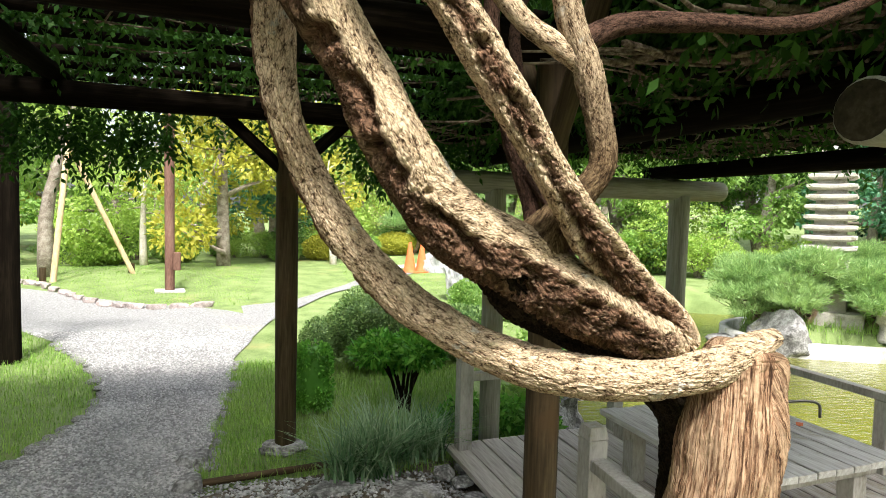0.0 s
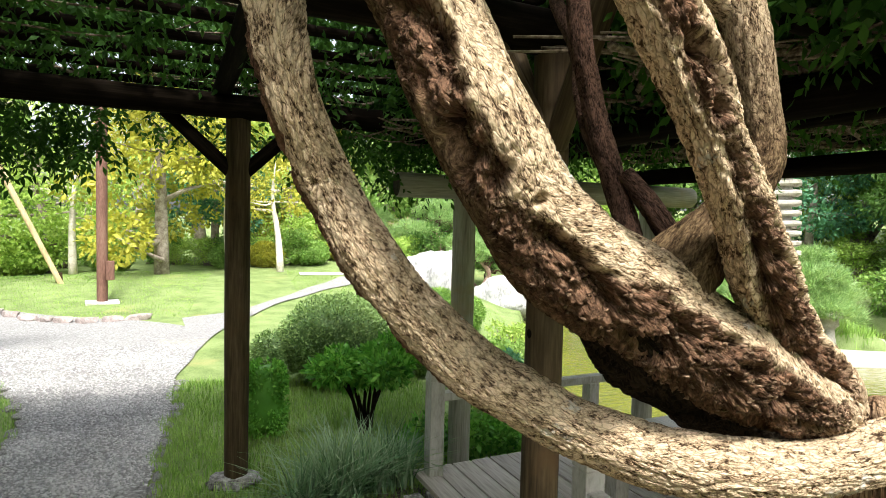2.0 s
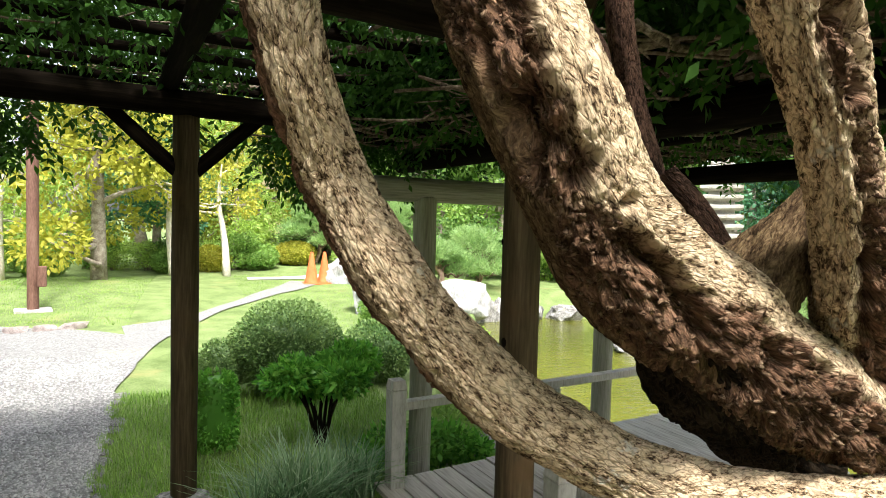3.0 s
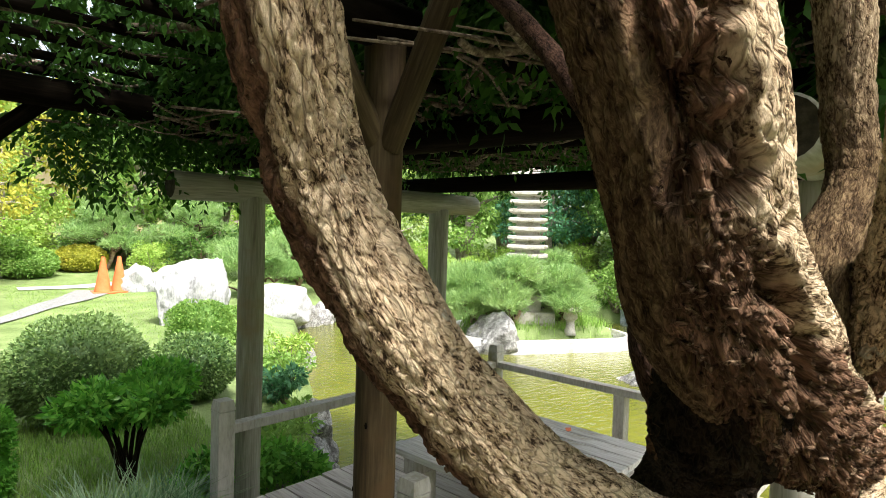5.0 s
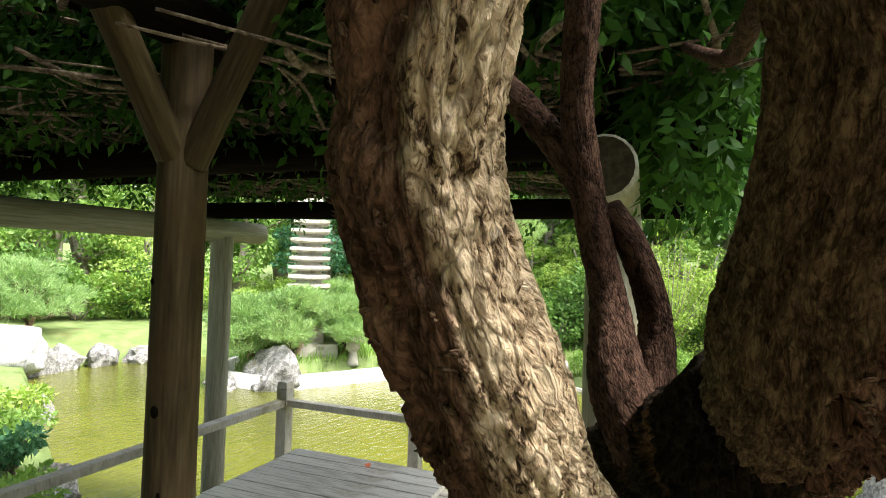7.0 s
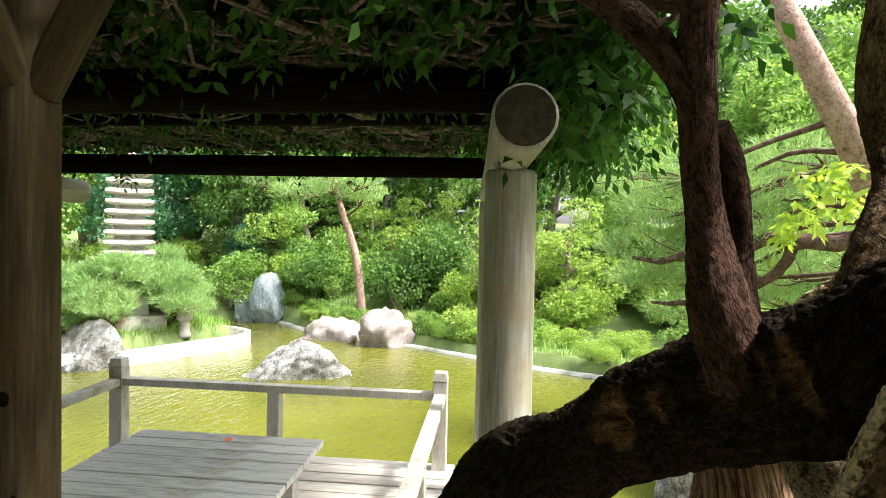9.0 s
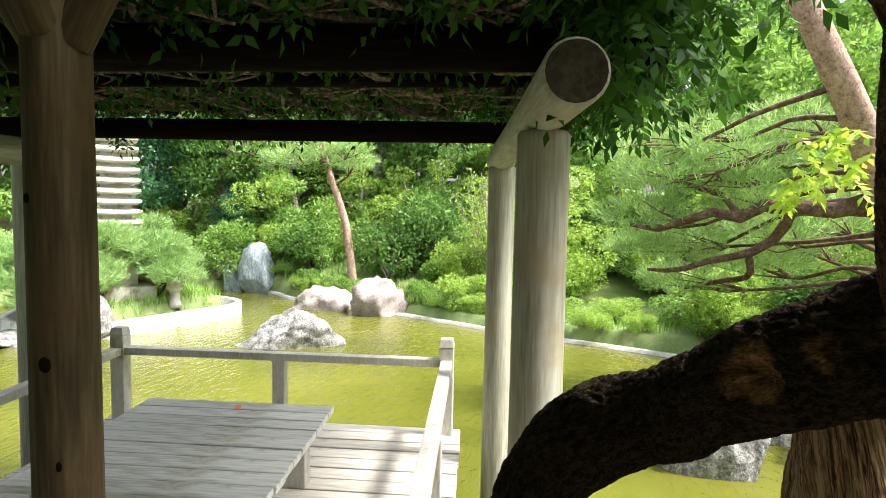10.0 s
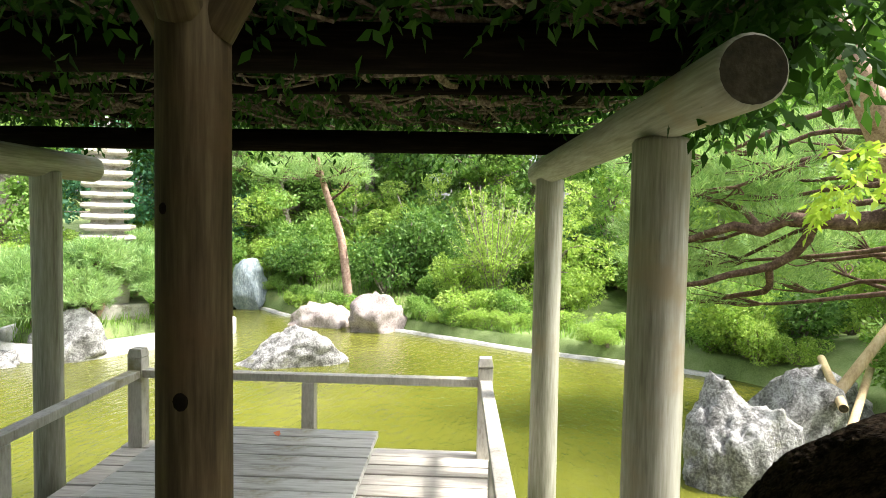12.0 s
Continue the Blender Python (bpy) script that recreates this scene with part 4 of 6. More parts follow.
for k, s in enumerate((0.04, 0.34, 0.66, 0.96)):
    c = R_SW + U * LU / 2 + V * LV * s
    part("joist", box_bm((LU + 0.1, 0.08, 0.12), 0.005, pose(c[0], c[1], DECK_Z - 0.1, 0, 0, math.degrees(math.atan2(U[1], U[0])))), M_RAIL, deck)
    for e in (0.12, 0.5, 0.9):
        c = R_SW + U * LU * e + V * LV * s
        part("pile", box_bm((0.1, 0.1, 1.15), 0.005, pose(c[0], c[1], DECK_Z - 0.72, 0, 0, V_ANG)), M_RAIL, deck)


def rail_post(parent, at, top=0.725, size=0.095, cap=True):
    body_top = top - (0.055 if cap else 0)
    p = part("rail_post", box_bm((size, size, body_top - DECK_Z + 0.03), 0.006, pose(at[0], at[1], (body_top + DECK_Z - 0.03) / 2, 0, 0, V_ANG)), M_RAIL, parent)
    if cap:
        bmc = box_bm((size, size, 0.055), 0.003)
        for v in bmc.verts:
            if v.co.z > 0.015:
                v.co.x *= 0.82
                v.co.y *= 0.82
        bmesh.ops.transform(bmc, matrix=pose(at[0], at[1], body_top + 0.031, 0, 0, V_ANG) @ Matrix.Diagonal((1.04, 1.04, 1, 1)), verts=bmc.verts)
        part("cap", bmc, M_RAIL, p)


def rail_bar(parent, a, b, z=0.565):
    d = np.array(b) - np.array(a)
    n = np.linalg.norm(d)
    c = (np.array(a) + np.array(b)) / 2
    part("rail", box_bm((n - 0.09, 0.075, 0.052), 0.006, pose(c[0], c[1], z, 0, 0, math.degrees(math.atan2(d[1], d[0])))), M_RAIL, parent)


railing = thing("deck_railing", (R1[0], R1[1], DECK_Z), "low square-timber railing with capped posts round the deck", "railing")
for p in (R1, R_NE, R_SE, R_SW, R2):
    rail_post(railing, p)
for a, b in ((R1, R_NE), (R_NE, R_SE), (R_SW, R_SE), (R2, R_SW)):
    rail_bar(railing, a, b)
for p in ((R_NE + R_SE) / 2, (R1 + R_NE) / 2, (R_SW + R_SE) / 2):
    rail_post(railing, p, 0.54, 0.085, False)

T_NE = np.array((2.995, 3.525))
TW, TL = 1.10, 1.09
T_ORG = T_NE - U * TW - V * TL
table = thing("low_table", (T_ORG[0] + 0.5, T_ORG[1] + 0.5, DECK_Z), "low square platform of silvered planks on the deck", "table")
plank_row(table, T_ORG, TL, TW, 9, 0.008, 0.035, 0.47, M_PLANK, seed=8)
for s in (0.14, 0.86):
    c = T_ORG + U * TW / 2 + V * TL * s
    part("bearer", box_bm((TW - 0.06, 0.09, 0.09), 0.005, pose(c[0], c[1], 0.388, 0, 0, math.degrees(math.atan2(U[1], U[0])))), M_RAIL, table)
    for e in (0.14, 0.86):
        c = T_ORG + U * TW * e + V * TL * s
        part("leg", box_bm((0.095, 0.095, 0.27), 0.005, pose(c[0], c[1], 0.344 - 0.135, 0, 0, V_ANG)), M_RAIL, table)
fallen = leaf_mesh("fallen_leaf", np.array([[2.93, 2.93, 0.475]]), np.array([[1.0, 0.3, 0.1]]), np.array([0.06]), np.random.RandomState(1), 0.8, 0, 0.1)
tagged(link("fallen_leaf", fallen, M_CONE), "small reddish-brown fallen leaf on the table", "leaf")


# ---- plants ----
def on_land(x, y):
    return float(land(np.array([x]), np.array([y]))[0])


def tree(name, seed, height, spread, leaf, bark, n, size, label, wide=0.5, base=0.32, lean=(0, 0), clumps=26, trunk=0.035, droop=0.35, category="tree"):
    """A tree at the origin: tapered trunk with limbs, crown of leaves in uneven clumps."""
    rs = np.random.RandomState(seed)
    t = thing(name, (0, 0, 0), label, category)
    top = np.array([lean[0], lean[1], height * 0.86])
    bend = rs.normal(0, 0.05 * height, (2,))
    stem = [(0, 0, -0.1, trunk * height), (bend[0] * 0.5, bend[1] * 0.5, height * 0.3, trunk * height * 0.75), (bend[0] + lean[0] * 0.5, bend[1] + lean[1] * 0.5, height * 0.58, trunk * height * 0.5), (*top, trunk * height * 0.12)]
    line = smooth_line(stem, 12)
    cl, tubes = [], [stem]
    for k in range(clumps):
        s = rs.uniform(base, 1.0)
        c = line[int(s * 11)]
        r = spread * (0.35 + 0.65 * math.sin(math.pi * min(1, (s - base) / (1 - base) * 0.8 + 0.22))) * rs.uniform(0.45, 1.0)
        a = rs.uniform(0, 2 * math.pi)
        p = np.array([c[0] + math.cos(a) * r, c[1] + math.sin(a) * r, c[2] + height * rs.uniform(-0.02, 0.14)])
        cr = spread * rs.uniform(0.22, 0.46)
        cl.append((*p, cr, cr, cr * rs.uniform(0.55, 0.8)))
        if k % 2 == 0:
            m = (c[:3] + p) / 2 + rs.normal(0, 0.04 * height, 3)
            tubes.append([(*c[:3], c[3] * 0.5 + 0.004), (*m, c[3] * 0.3 + 0.004), (*p, 0.006)])
    link("trunk", tubes_mesh("trunk", tubes, 8, 8), bark, t)
    at, out = clump_points(rs, cl, n, 0.62)
    link("crown", leaf_mesh("crown", at, out, size * rs.uniform(0.6, 1.3, n), rs, wide, droop), leaf, t)
    return t


def pine(name, seed, stem, pads, n, needle, label, bark=None, twig=0.02, limbs=None, flat=0.5):
    """A garden pine: stem rows (x, y, z, r), pads rows (x, y, z, rx, ry, rz) of needle tufts."""
    rs = np.random.RandomState(seed)
    t = thing(name, tuple(stem[0][:3]), label, "pine tree")
    line = smooth_line(stem, 30)
    tubes = [stem]
    for p in pads:
        i = int(np.argmin(np.linalg.norm(line[:, :3] - np.array(p[:3]) + np.array([0, 0, 0.25]), axis=1)))
        c = line[i]
        m1 = c[:3] * 0.65 + np.array(p[:3]) * 0.35 + rs.normal(0, 0.06, 3)
        m2 = c[:3] * 0.3 + np.array(p[:3]) * 0.7 + rs.normal(0, 0.06, 3) - np.array([0, 0, p[5] * 0.6])
        tubes.append([(*c[:3], min(c[3] * 0.6, twig * 2)), (*m1, twig * 1.4), (*m2, twig), (p[0], p[1], p[2] - p[5] * 0.4, twig * 0.5)])
        for _ in range(6):
            e = np.array(p[:3]) + rs.uniform(-0.8, 0.8, 3) * np.array(p[3:])
            tubes.append([(*m2, twig * 0.6), (*((m2 + e) / 2 + rs.normal(0, 0.04, 3)), twig * 0.45), (*e, twig * 0.25)])
    for extra in limbs or []:
        tubes.append(extra)
    link("trunk", tubes_mesh("trunk", tubes[:1], 10, 14), bark or M_PINE_BARK, t)
    link("branchwork", tubes_mesh("branchwork", tubes[1:], 8, 9), M_BOUGH, t)
    per = 12
    at, out = clump_points(rs, pads, n // per, 0.4)
    out[:, 2] = np.abs(out[:, 2]) + flat
    at, out = np.repeat(at, per, 0) + rs.normal(0, needle * 0.12, (len(at) * per, 3)), np.repeat(out, per, 0)
    link("needle_crown", leaf_mesh("needle_crown", at, out, needle * rs.uniform(0.7, 1.2, len(at)), rs, 0.075, -0.1, 0.75), L_PINE, t)
    return t


def clipped_bush(at, r, n, size, leaf, seed, label, name="clipped_bush", square=2.0, group=""):
    """A clipped shrub: short stems, a leafy body with an uneven skin of small leaves."""
    rs = np.random.RandomState(seed)
    t = thing(name, at, label, "bush", group)
    _, o = ball_points(rs, n)
    o = np.sign(o) * np.abs(o) ** (2.0 / square)
    o /= (np.abs(o) ** square).sum(1)[:, None] ** (1 / square)
    lump = np.array([1 + 0.09 * fbm(v, 2.3, 3, seed) for v in o])
    depth = 1 - 0.22 * rs.rand(n, 1) ** 2
    p = o * lump[:, None] * depth * np.array(r) + np.array(at) + np.array([0, 0, r[2] * 0.98])
    p[:, 2] = np.maximum(p[:, 2], at[2] + 0.02)
    link("foliage", leaf_mesh("foliage", p, o, size * rs.uniform(0.6, 1.25, n), rs, 0.55, 0.0, 0.7), leaf, t)
    bm = bmesh.new()
    bmesh.ops.create_icosphere(bm, subdivisions=4, radius=1.0)
    for v in bm.verts:
        q3 = np.array(v.co)
        q3 = np.sign(q3) * np.abs(q3) ** (2.0 / square)
        q3 /= (np.abs(q3) ** square).sum() ** (1 / square)
        k = 0.86 * (1 + 0.09 * fbm(q3, 2.3, 3, seed) + 0.03 * fbm(q3, 9, 2, seed))
        v.co = Vector((q3[0] * r[0] * k + at[0], q3[1] * r[1] * k + at[1], max(0.03, r[2] * 0.98 + q3[2] * r[2] * k) + at[2]))
    part("foliage_core", bm, leaf, t, "", True)
    return t


def shrub(at, r, n, size, leaf, seed, label, name="shrub", stems=7, wide=0.5, bark=None, lift=0.35, droop=0.2):
    """A loose shrub: bent stems from the ground, leaves in clumps on them."""
    rs = np.random.RandomState(seed)
    t = thing(name, at, label, "bush")
    tubes, cl = [], []
    for k in range(stems):
        a = rs.uniform(0, 2 * math.pi)
        d = rs.uniform(0.25, 0.85)
        e = np.array([math.cos(a) * d * r[0], math.sin(a) * d * r[1], r[2] * rs.uniform(lift + 0.25, 0.95)]) + np.array(at)
        m = np.array(at) * 0.5 + e * 0.5 + np.array([0, 0, 0.08 * r[2]]) + rs.normal(0, 0.05 * r[0], 3)
        w = 0.016 * r[2] + 0.005
        tubes.append([(at[0] + rs.normal(0, 0.06 * r[0]), at[1] + rs.normal(0, 0.06 * r[0]), at[2] - 0.04, w), (*m, w * 0.8), (*e, w * 0.3)])
        cr = r[0] * rs.uniform(0.3, 0.5)
        cl.append((*e, cr, cr, r[2] * (1 - lift) * rs.uniform(0.22, 0.36)))
    link("branchwork", tubes_mesh("branchwork", tubes, 7, 7), bark or M_TREE_BARK, t)
    p, o = clump_points(rs, cl, n, 0.5)
    p[:, 2] = np.maximum(p[:, 2], at[2] + 0.02)
    link("foliage", leaf_mesh("foliage", p, o, size * rs.uniform(0.6, 1.3, n), rs, wide, droop), leaf, t)
    return t


def blades_mesh(name, at, length, rs, wide=0.008, arch=0.6, segs=3, upright=0.6):
    """Grass blades as bent tapering strips."""
    n = len(at)
    a = rs.uniform(0, 2 * np.pi, n)
    d = np.stack([np.cos(a), np.sin(a), np.zeros(n)], 1)
    side = np.stack([-np.sin(a), np.cos(a), np.zeros(n)], 1)
    lean = rs.uniform(0.1, 1.0, n)[:, None] * arch
    V2 = []
    for k in range(segs + 1):
        s = k / segs
        c = at + d * (length[:, None] * lean * s ** 1.6) + np.array([0, 0, 1.0]) * (length[:, None] * (s * (1 - 0.45 * lean * s)) * upright / 0.6)
        w = wide * (1 - s * 0.92)
        V2 += [c - side * w, c + side * w]
    v = np.stack(V2, 1)
    m = 2 * (segs + 1)
    base = (np.arange(n) * m)[:, None, None]
    f = np.array([[2 * k, 2 * k + 1, 2 * k + 3, 2 * k + 2] for k in range(segs)])[None]
    return mesh_np(name, v.reshape(-1, 3), (base + f).reshape(-1, 4))


# bushes beside the gravel walk
clipped_bush((0.86, 6.35, 0.0), (0.53, 0.5, 0.45), 16000, 0.035, L_BUSH, 1, "large rounded clipped bush with small dark green leaves")
clipped_bush((0.25, 6.3, 0.05), (0.21, 0.2, 0.25), 4000, 0.03, L_BUSH, 2, "small greyish round clipped bush", square=2.3)
clipped_bush((0.17, 5.05, 0.0), (0.16, 0.16, 0.28), 3200, 0.035, L_GLOSS, 3, "small bright green box-shaped bush", square=3.6)
clipped_bush((1.83, 6.55, 0.0), (0.42, 0.4, 0.31), 10000, 0.035, L_BUSH, 4, "low rounded clipped bush on the bank")
clipped_bush((2.5, 8.4, -0.03), (0.38, 0.38, 0.36), 7000, 0.04, L_MID, 5, "squarish clipped bush on the lawn", square=3.0)
clipped_bush((3.2, 9.0, -0.05), (0.3, 0.3, 0.28), 5000, 0.04, L_MID, 6, "small round bush by the water")
shrub((0.9, 4.82, 0.0), (0.46, 0.38, 0.66), 7500, 0.06, L_GLOSS, 11, "glossy bright green azalea on bare dark stems", "azalea_bush", 11, 0.42, M_BARK_MOSS_SHADE, 0.42, 0.0)
rs = np.random.RandomState(21)
for k, (x, y, r) in enumerate(((0.52, 3.82, 0.13), (0.9, 3.88, 0.11))):
    t = thing("sedge_clump", (x, y, 0), "arching dark green sedge clump at the post", "grass", "sedges under the shelter")
    for q in range(5 if k == 0 else 3):
        n = 130
        cx, cy = x + rs.normal(0, r * 0.8), y + rs.normal(0, r * 0.6)
        a = np.stack([cx + rs.normal(0, 0.05, n), cy + rs.normal(0, 0.04, n), np.zeros(n)], 1)
        link("leaf_tuft", blades_mesh("leaf_tuft", a, rs.uniform(0.30, 0.66, n) * (1 - 0.2 * k), rs, 0.0085, 1.05, 5, 0.5), L_SEDGE, t)


def grass_patch(name, poly_test, lo, hi, n, length, label, seed, material=L_GRASS, wide=0.003, arch=0.7):
    rs = np.random.RandomState(seed)
    x, y = rs.uniform(lo[0], hi[0], n), rs.uniform(lo[1], hi[1], n)
    keep = poly_test(x, y)
    x, y = x[keep], y[keep]
    a = np.stack([x, y, land(x, y)], 1)
    return tagged(link(name, blades_mesh(name, a, length * rs.uniform(0.4, 1.3, len(a)), rs, wide, arch, 2), material), label, "grass", kind="stuff")


def right_of_path(x, y):
    edge = np.interp(y, [p[1] for p in G_RIGHT[:8]], [p[0] for p in G_RIGHT[:8]])
    return (x > edge + 0.06 * np.sin(y * 9)) & (y > 3.72) & (signed(POND_LINE, x, y) > 0.15)


def left_of_path(x, y):
    return x < np.interp(y, [p[1] for p in G_LEFT], [p[0] for p in G_LEFT]) - 0.05 * np.sin(y * 8)


grass_patch("grass_verge", right_of_path, (-0.8, 3.7), (1.7, 6.6), 26000, 0.075, "rough grass between path and bushes", 31)
grass_patch("grass_verge", left_of_path, (-3.8, 3.5), (-1.4, 8.6), 22000, 0.065, "rough grass beside the gravel walk", 32)
grass_patch("lawn_grass", lambda x, y: (y > np.interp(x, [p[0] for p in KERB_FAR], [p[1] for p in KERB_FAR]) + 0.1) & (x < -0.9) | (x > 0.9) & (y > 8) & (signed(POND_LINE, x, y) > 0.1) & (x < 4.6), (-6.5, 8.0), (4.6, 17.0), 36000, 0.026, "short mown lawn grass", 33, wide=0.006)
grass_patch("bank_grass", lambda x, y: (signed(ISLAND_LINE, x, y) < -0.1), (7.4, 7.0), (10.7, 10.3), 7000, 0.2, "tufted grass on the islet", 34, wide=0.007)
grass_patch("bank_grass", lambda x, y: (signed(POND_LINE, x, y) > 0.05) & (signed(POND_LINE, x, y) < 1.6), (9.2, -1.0), (14.0, 9.5), 12000, 0.22, "green grass on the far bank", 35, wide=0.008)
for k, (x, y, r, h, lf) in enumerate(((1.62, 4.62, 0.3, 0.34, L_GLOSS), (1.95, 4.95, 0.32, 0.36, L_MID), (1.35, 4.5, 0.22, 0.28, L_GLOSS), (2.3, 5.5, 0.32, 0.34, L_MID), (2.72, 6.4, 0.3, 0.4, L_TEAL), (3.1, 7.2, 0.3, 0.36, L_MID), (3.6, 8.2, 0.35, 0.4, L_LIGHT), (1.85, 4.5, 0.25, 0.3, L_GLOSS))):
    shrub((x, y, on_land(x, y) - 0.02), (r, r, h), 900, 0.07, lf, 50 + k, "leafy low plant on the pond bank", "bank_plant", 9, 0.45, None, 0.05)

# ---- trees of the garden ----
BROAD = [tree("broadleaf_tree", 101, 6.5, 1.9, L_MID, M_TREE_BARK, 9000, 0.16, "dense green broadleaf tree in the wood"),
         tree("broadleaf_tree", 102, 7.5, 2.1, L_DARK, M_TREE_BARK, 9500, 0.16, "dark evergreen tree in the wood"),
         tree("broadleaf_tree", 103, 5.0, 1.7, L_LIGHT, M_TREE_BARK, 8000, 0.13, "light green leafy tree at the wood's edge", base=0.08),
         tree("broadleaf_tree", 104, 4.2, 1.5, L_TEAL, M_TREE_BARK, 8000, 0.12, "bluish-green evergreen tree with a straight stem", base=0.24),
         tree("broadleaf_tree", 105, 5.6, 1.8, L_YELLOW, M_TREE_BARK, 8000, 0.15, "yellow-green leafy tree behind the lawn", base=0.15)]
UNDER = [shrub((0, 0, 0), (0.9, 0.9, 1.3), 4200, 0.10, L_MID, 201, "loose green shrub on the bank", stems=12, lift=0.05),
         shrub((0, 0, 0), (0.8, 0.8, 1.1), 4200, 0.08, L_LIGHT, 202, "bright green shrub on the bank", stems=12, lift=0.05),
         shrub((0, 0, 0), (1.0, 1.0, 1.5), 4200, 0.11, L_DARK, 203, "dark green undergrowth shrub", stems=12, lift=0.05)]


def plant_out(protos, rows):
    """rows: kind, x, y, turn, scale, height factor. The first of a kind moves its prototype, the others are copies."""
    used = set()
    for k, x, y, turn, s, hz in rows:
        m = pose(x, y, on_land(x, y) - 0.03, 0, 0, turn) @ Matrix.Diagonal((s, s, s * hz, 1))
        if k in used:
            copy_thing(protos[k], m).scale = (s, s, s * hz)
        else:
            protos[k].matrix_basis = m
            used.add(k)


rs = np.random.RandomState(77)
rows = []
# named trees seen over the lawn
rows += [(4, -2.0, 15.8, 20, 0.95, 1.0), (3, -1.0, 18.6, 50, 0.95, 1.05), (2, -4.8, 17.6, 10, 0.9, 1.0), (0, -6.8, 18.0, 80, 0.9, 1.0), (4, -0.4, 21.0, 130, 0.9, 1.1), (2, 1.2, 20.6, 70, 0.8, 0.9)]
# wood behind the lawn
for k in range(17):
    x = -15 + k * 1.9 + rs.uniform(-0.6, 0.6)
    rows.append((int(rs.choice([0, 1, 2, 0, 2, 4])), x, 22.5 + rs.uniform(-1.2, 2.5) + max(0, x - 3) * 0.65, rs.uniform(0, 360), rs.uniform(0.9, 1.25), rs.uniform(0.9, 1.2)))
# hillside wood beyond the pond
for k in range(15):
    y = -9 + k * 1.55 + rs.uniform(-0.5, 0.5)
    rows.append((int(rs.choice([0, 1, 2, 0, 1])), 16.2 + rs.uniform(-1.0, 1.4), y, rs.uniform(0, 360), rs.uniform(0.75, 1.0), rs.uniform(0.85, 1.1)))
    rows.append((int(rs.choice([0, 1, 1])), 20.5 + rs.uniform(-1, 2), y + 0.7, rs.uniform(0, 360), rs.uniform(1.1, 1.4), rs.uniform(0.9, 1.1)))
# the bank south of the pond, and round behind
rows += [(0, 10.5, -3.4, 15, 0.75, 1.0), (2, 12.2, -1.6, 95, 0.75, 0.9), (1, 8.0, -6.0, 200, 1.0, 1.0), (0, 13.5, -4.6, 290, 1.0, 1.0), (2, 12.6, 1.2, 330, 0.6, 0.9), (2, 5.0, -8.5, 40, 1.0, 1.0), (0, -9.5, 3.0, 160, 1.1, 1.0), (1, -11.0, 9.5, 250, 1.1, 1.0), (0, -9.5, 14.5, 30, 1.0, 1.0), (1, -6.0, -14.0, 120, 1.1, 1.0), (0, 3.0, -16.0, 220, 1.1, 1.0), (3, 14.0, 12.5, 60, 1.0, 1.0), (0, 12.5, 14.5, 20, 0.9, 1.0), (2, 10.5, 15.5, 320, 0.8, 1.0), (1, 14.8, 10.5, 320, 0.8, 1.0)]
# ring of unseen trees added west and south to block low sky light
for k in range(16):
    a = math.pi * (0.98 + 0.62 * k / 15)
    rows.append((int(rs.choice([0, 1])), 2.0 + math.cos(a) * 11.5, 1.0 + math.sin(a) * 11.5, rs.uniform(0, 360), 1.0, 0.95))
# dense belt out of view, added to keep western light off limbs and posts
for k in range(11):
    rows.append((2 if k % 3 else 1, -6.4 + rs.uniform(-0.4, 0.4), -4.5 + k * 1.05, rs.uniform(0, 360), 0.95, 1.1))
for k in range(13):
    rows.append((int(rs.choice([2, 2, 0, 3])), 14.6 + rs.uniform(-0.4, 0.8), -3.5 + k * 1.1 + rs.uniform(-0.3, 0.3), rs.uniform(0, 360), rs.uniform(0.5, 0.68), rs.uniform(0.8, 1.0)))
for k in range(16):
    a = radians(20 + 3.9 * k)
    r = 20.5 + rs.uniform(-1.5, 2.0)
    rows.append((int(rs.choice([0, 2, 1, 0])), math.cos(a) * r, 1 + math.sin(a) * r, rs.uniform(0, 360), rs.uniform(0.9, 1.2), 1.0))
plant_out(BROAD, rows)
rows = []
for k in range(14):
    a = radians(24 + 4 * k)
    r = 17.5 + rs.uniform(-0.8, 0.8)
    rows.append((int(rs.choice([0, 1, 2])), math.cos(a) * r, 1 + math.sin(a) * r, rs.uniform(0, 360), rs.uniform(0.8, 1.1), 0.9))
for k in range(30):
    p = POND_LINE[int(13.2 * 6 + k * 1.5) % len(POND_LINE)]
    q5 = POND_LINE[int(13.2 * 6 + k * 1.5 + 1) % len(POND_LINE)]
    out2 = np.array([-(q5 - p)[1], (q5 - p)[0]]) / np.linalg.norm(q5 - p)
    c2 = p + out2 * rs.uniform(0.0, 0.35)
    if rs.rand() < 0.72:
        rows.append((int(rs.choice([0, 1, 1])), c2[0], c2[1], rs.uniform(0, 360), rs.uniform(0.26, 0.42), rs.uniform(0.6, 1.0)))
for k in range(14):
    rows.append((int(rs.choice([1, 1, 0])), 8.2 + rs.uniform(0, 3.2), -3.2 + rs.uniform(0, 2.2), rs.uniform(0, 360), rs.uniform(0.5, 0.85), rs.uniform(0.8, 1.2)))
for k in range(46):
    y = -3.0 + k * 0.27 + rs.uniform(-0.2, 0.2)
    rows.append((int(rs.choice([0, 1, 2, 1])), 13.5 + rs.uniform(-0.5, 2.2) - 0.12 * abs(y - 7), y, rs.uniform(0, 360), rs.uniform(0.6, 1.05), rs.uniform(0.7, 1.2)))
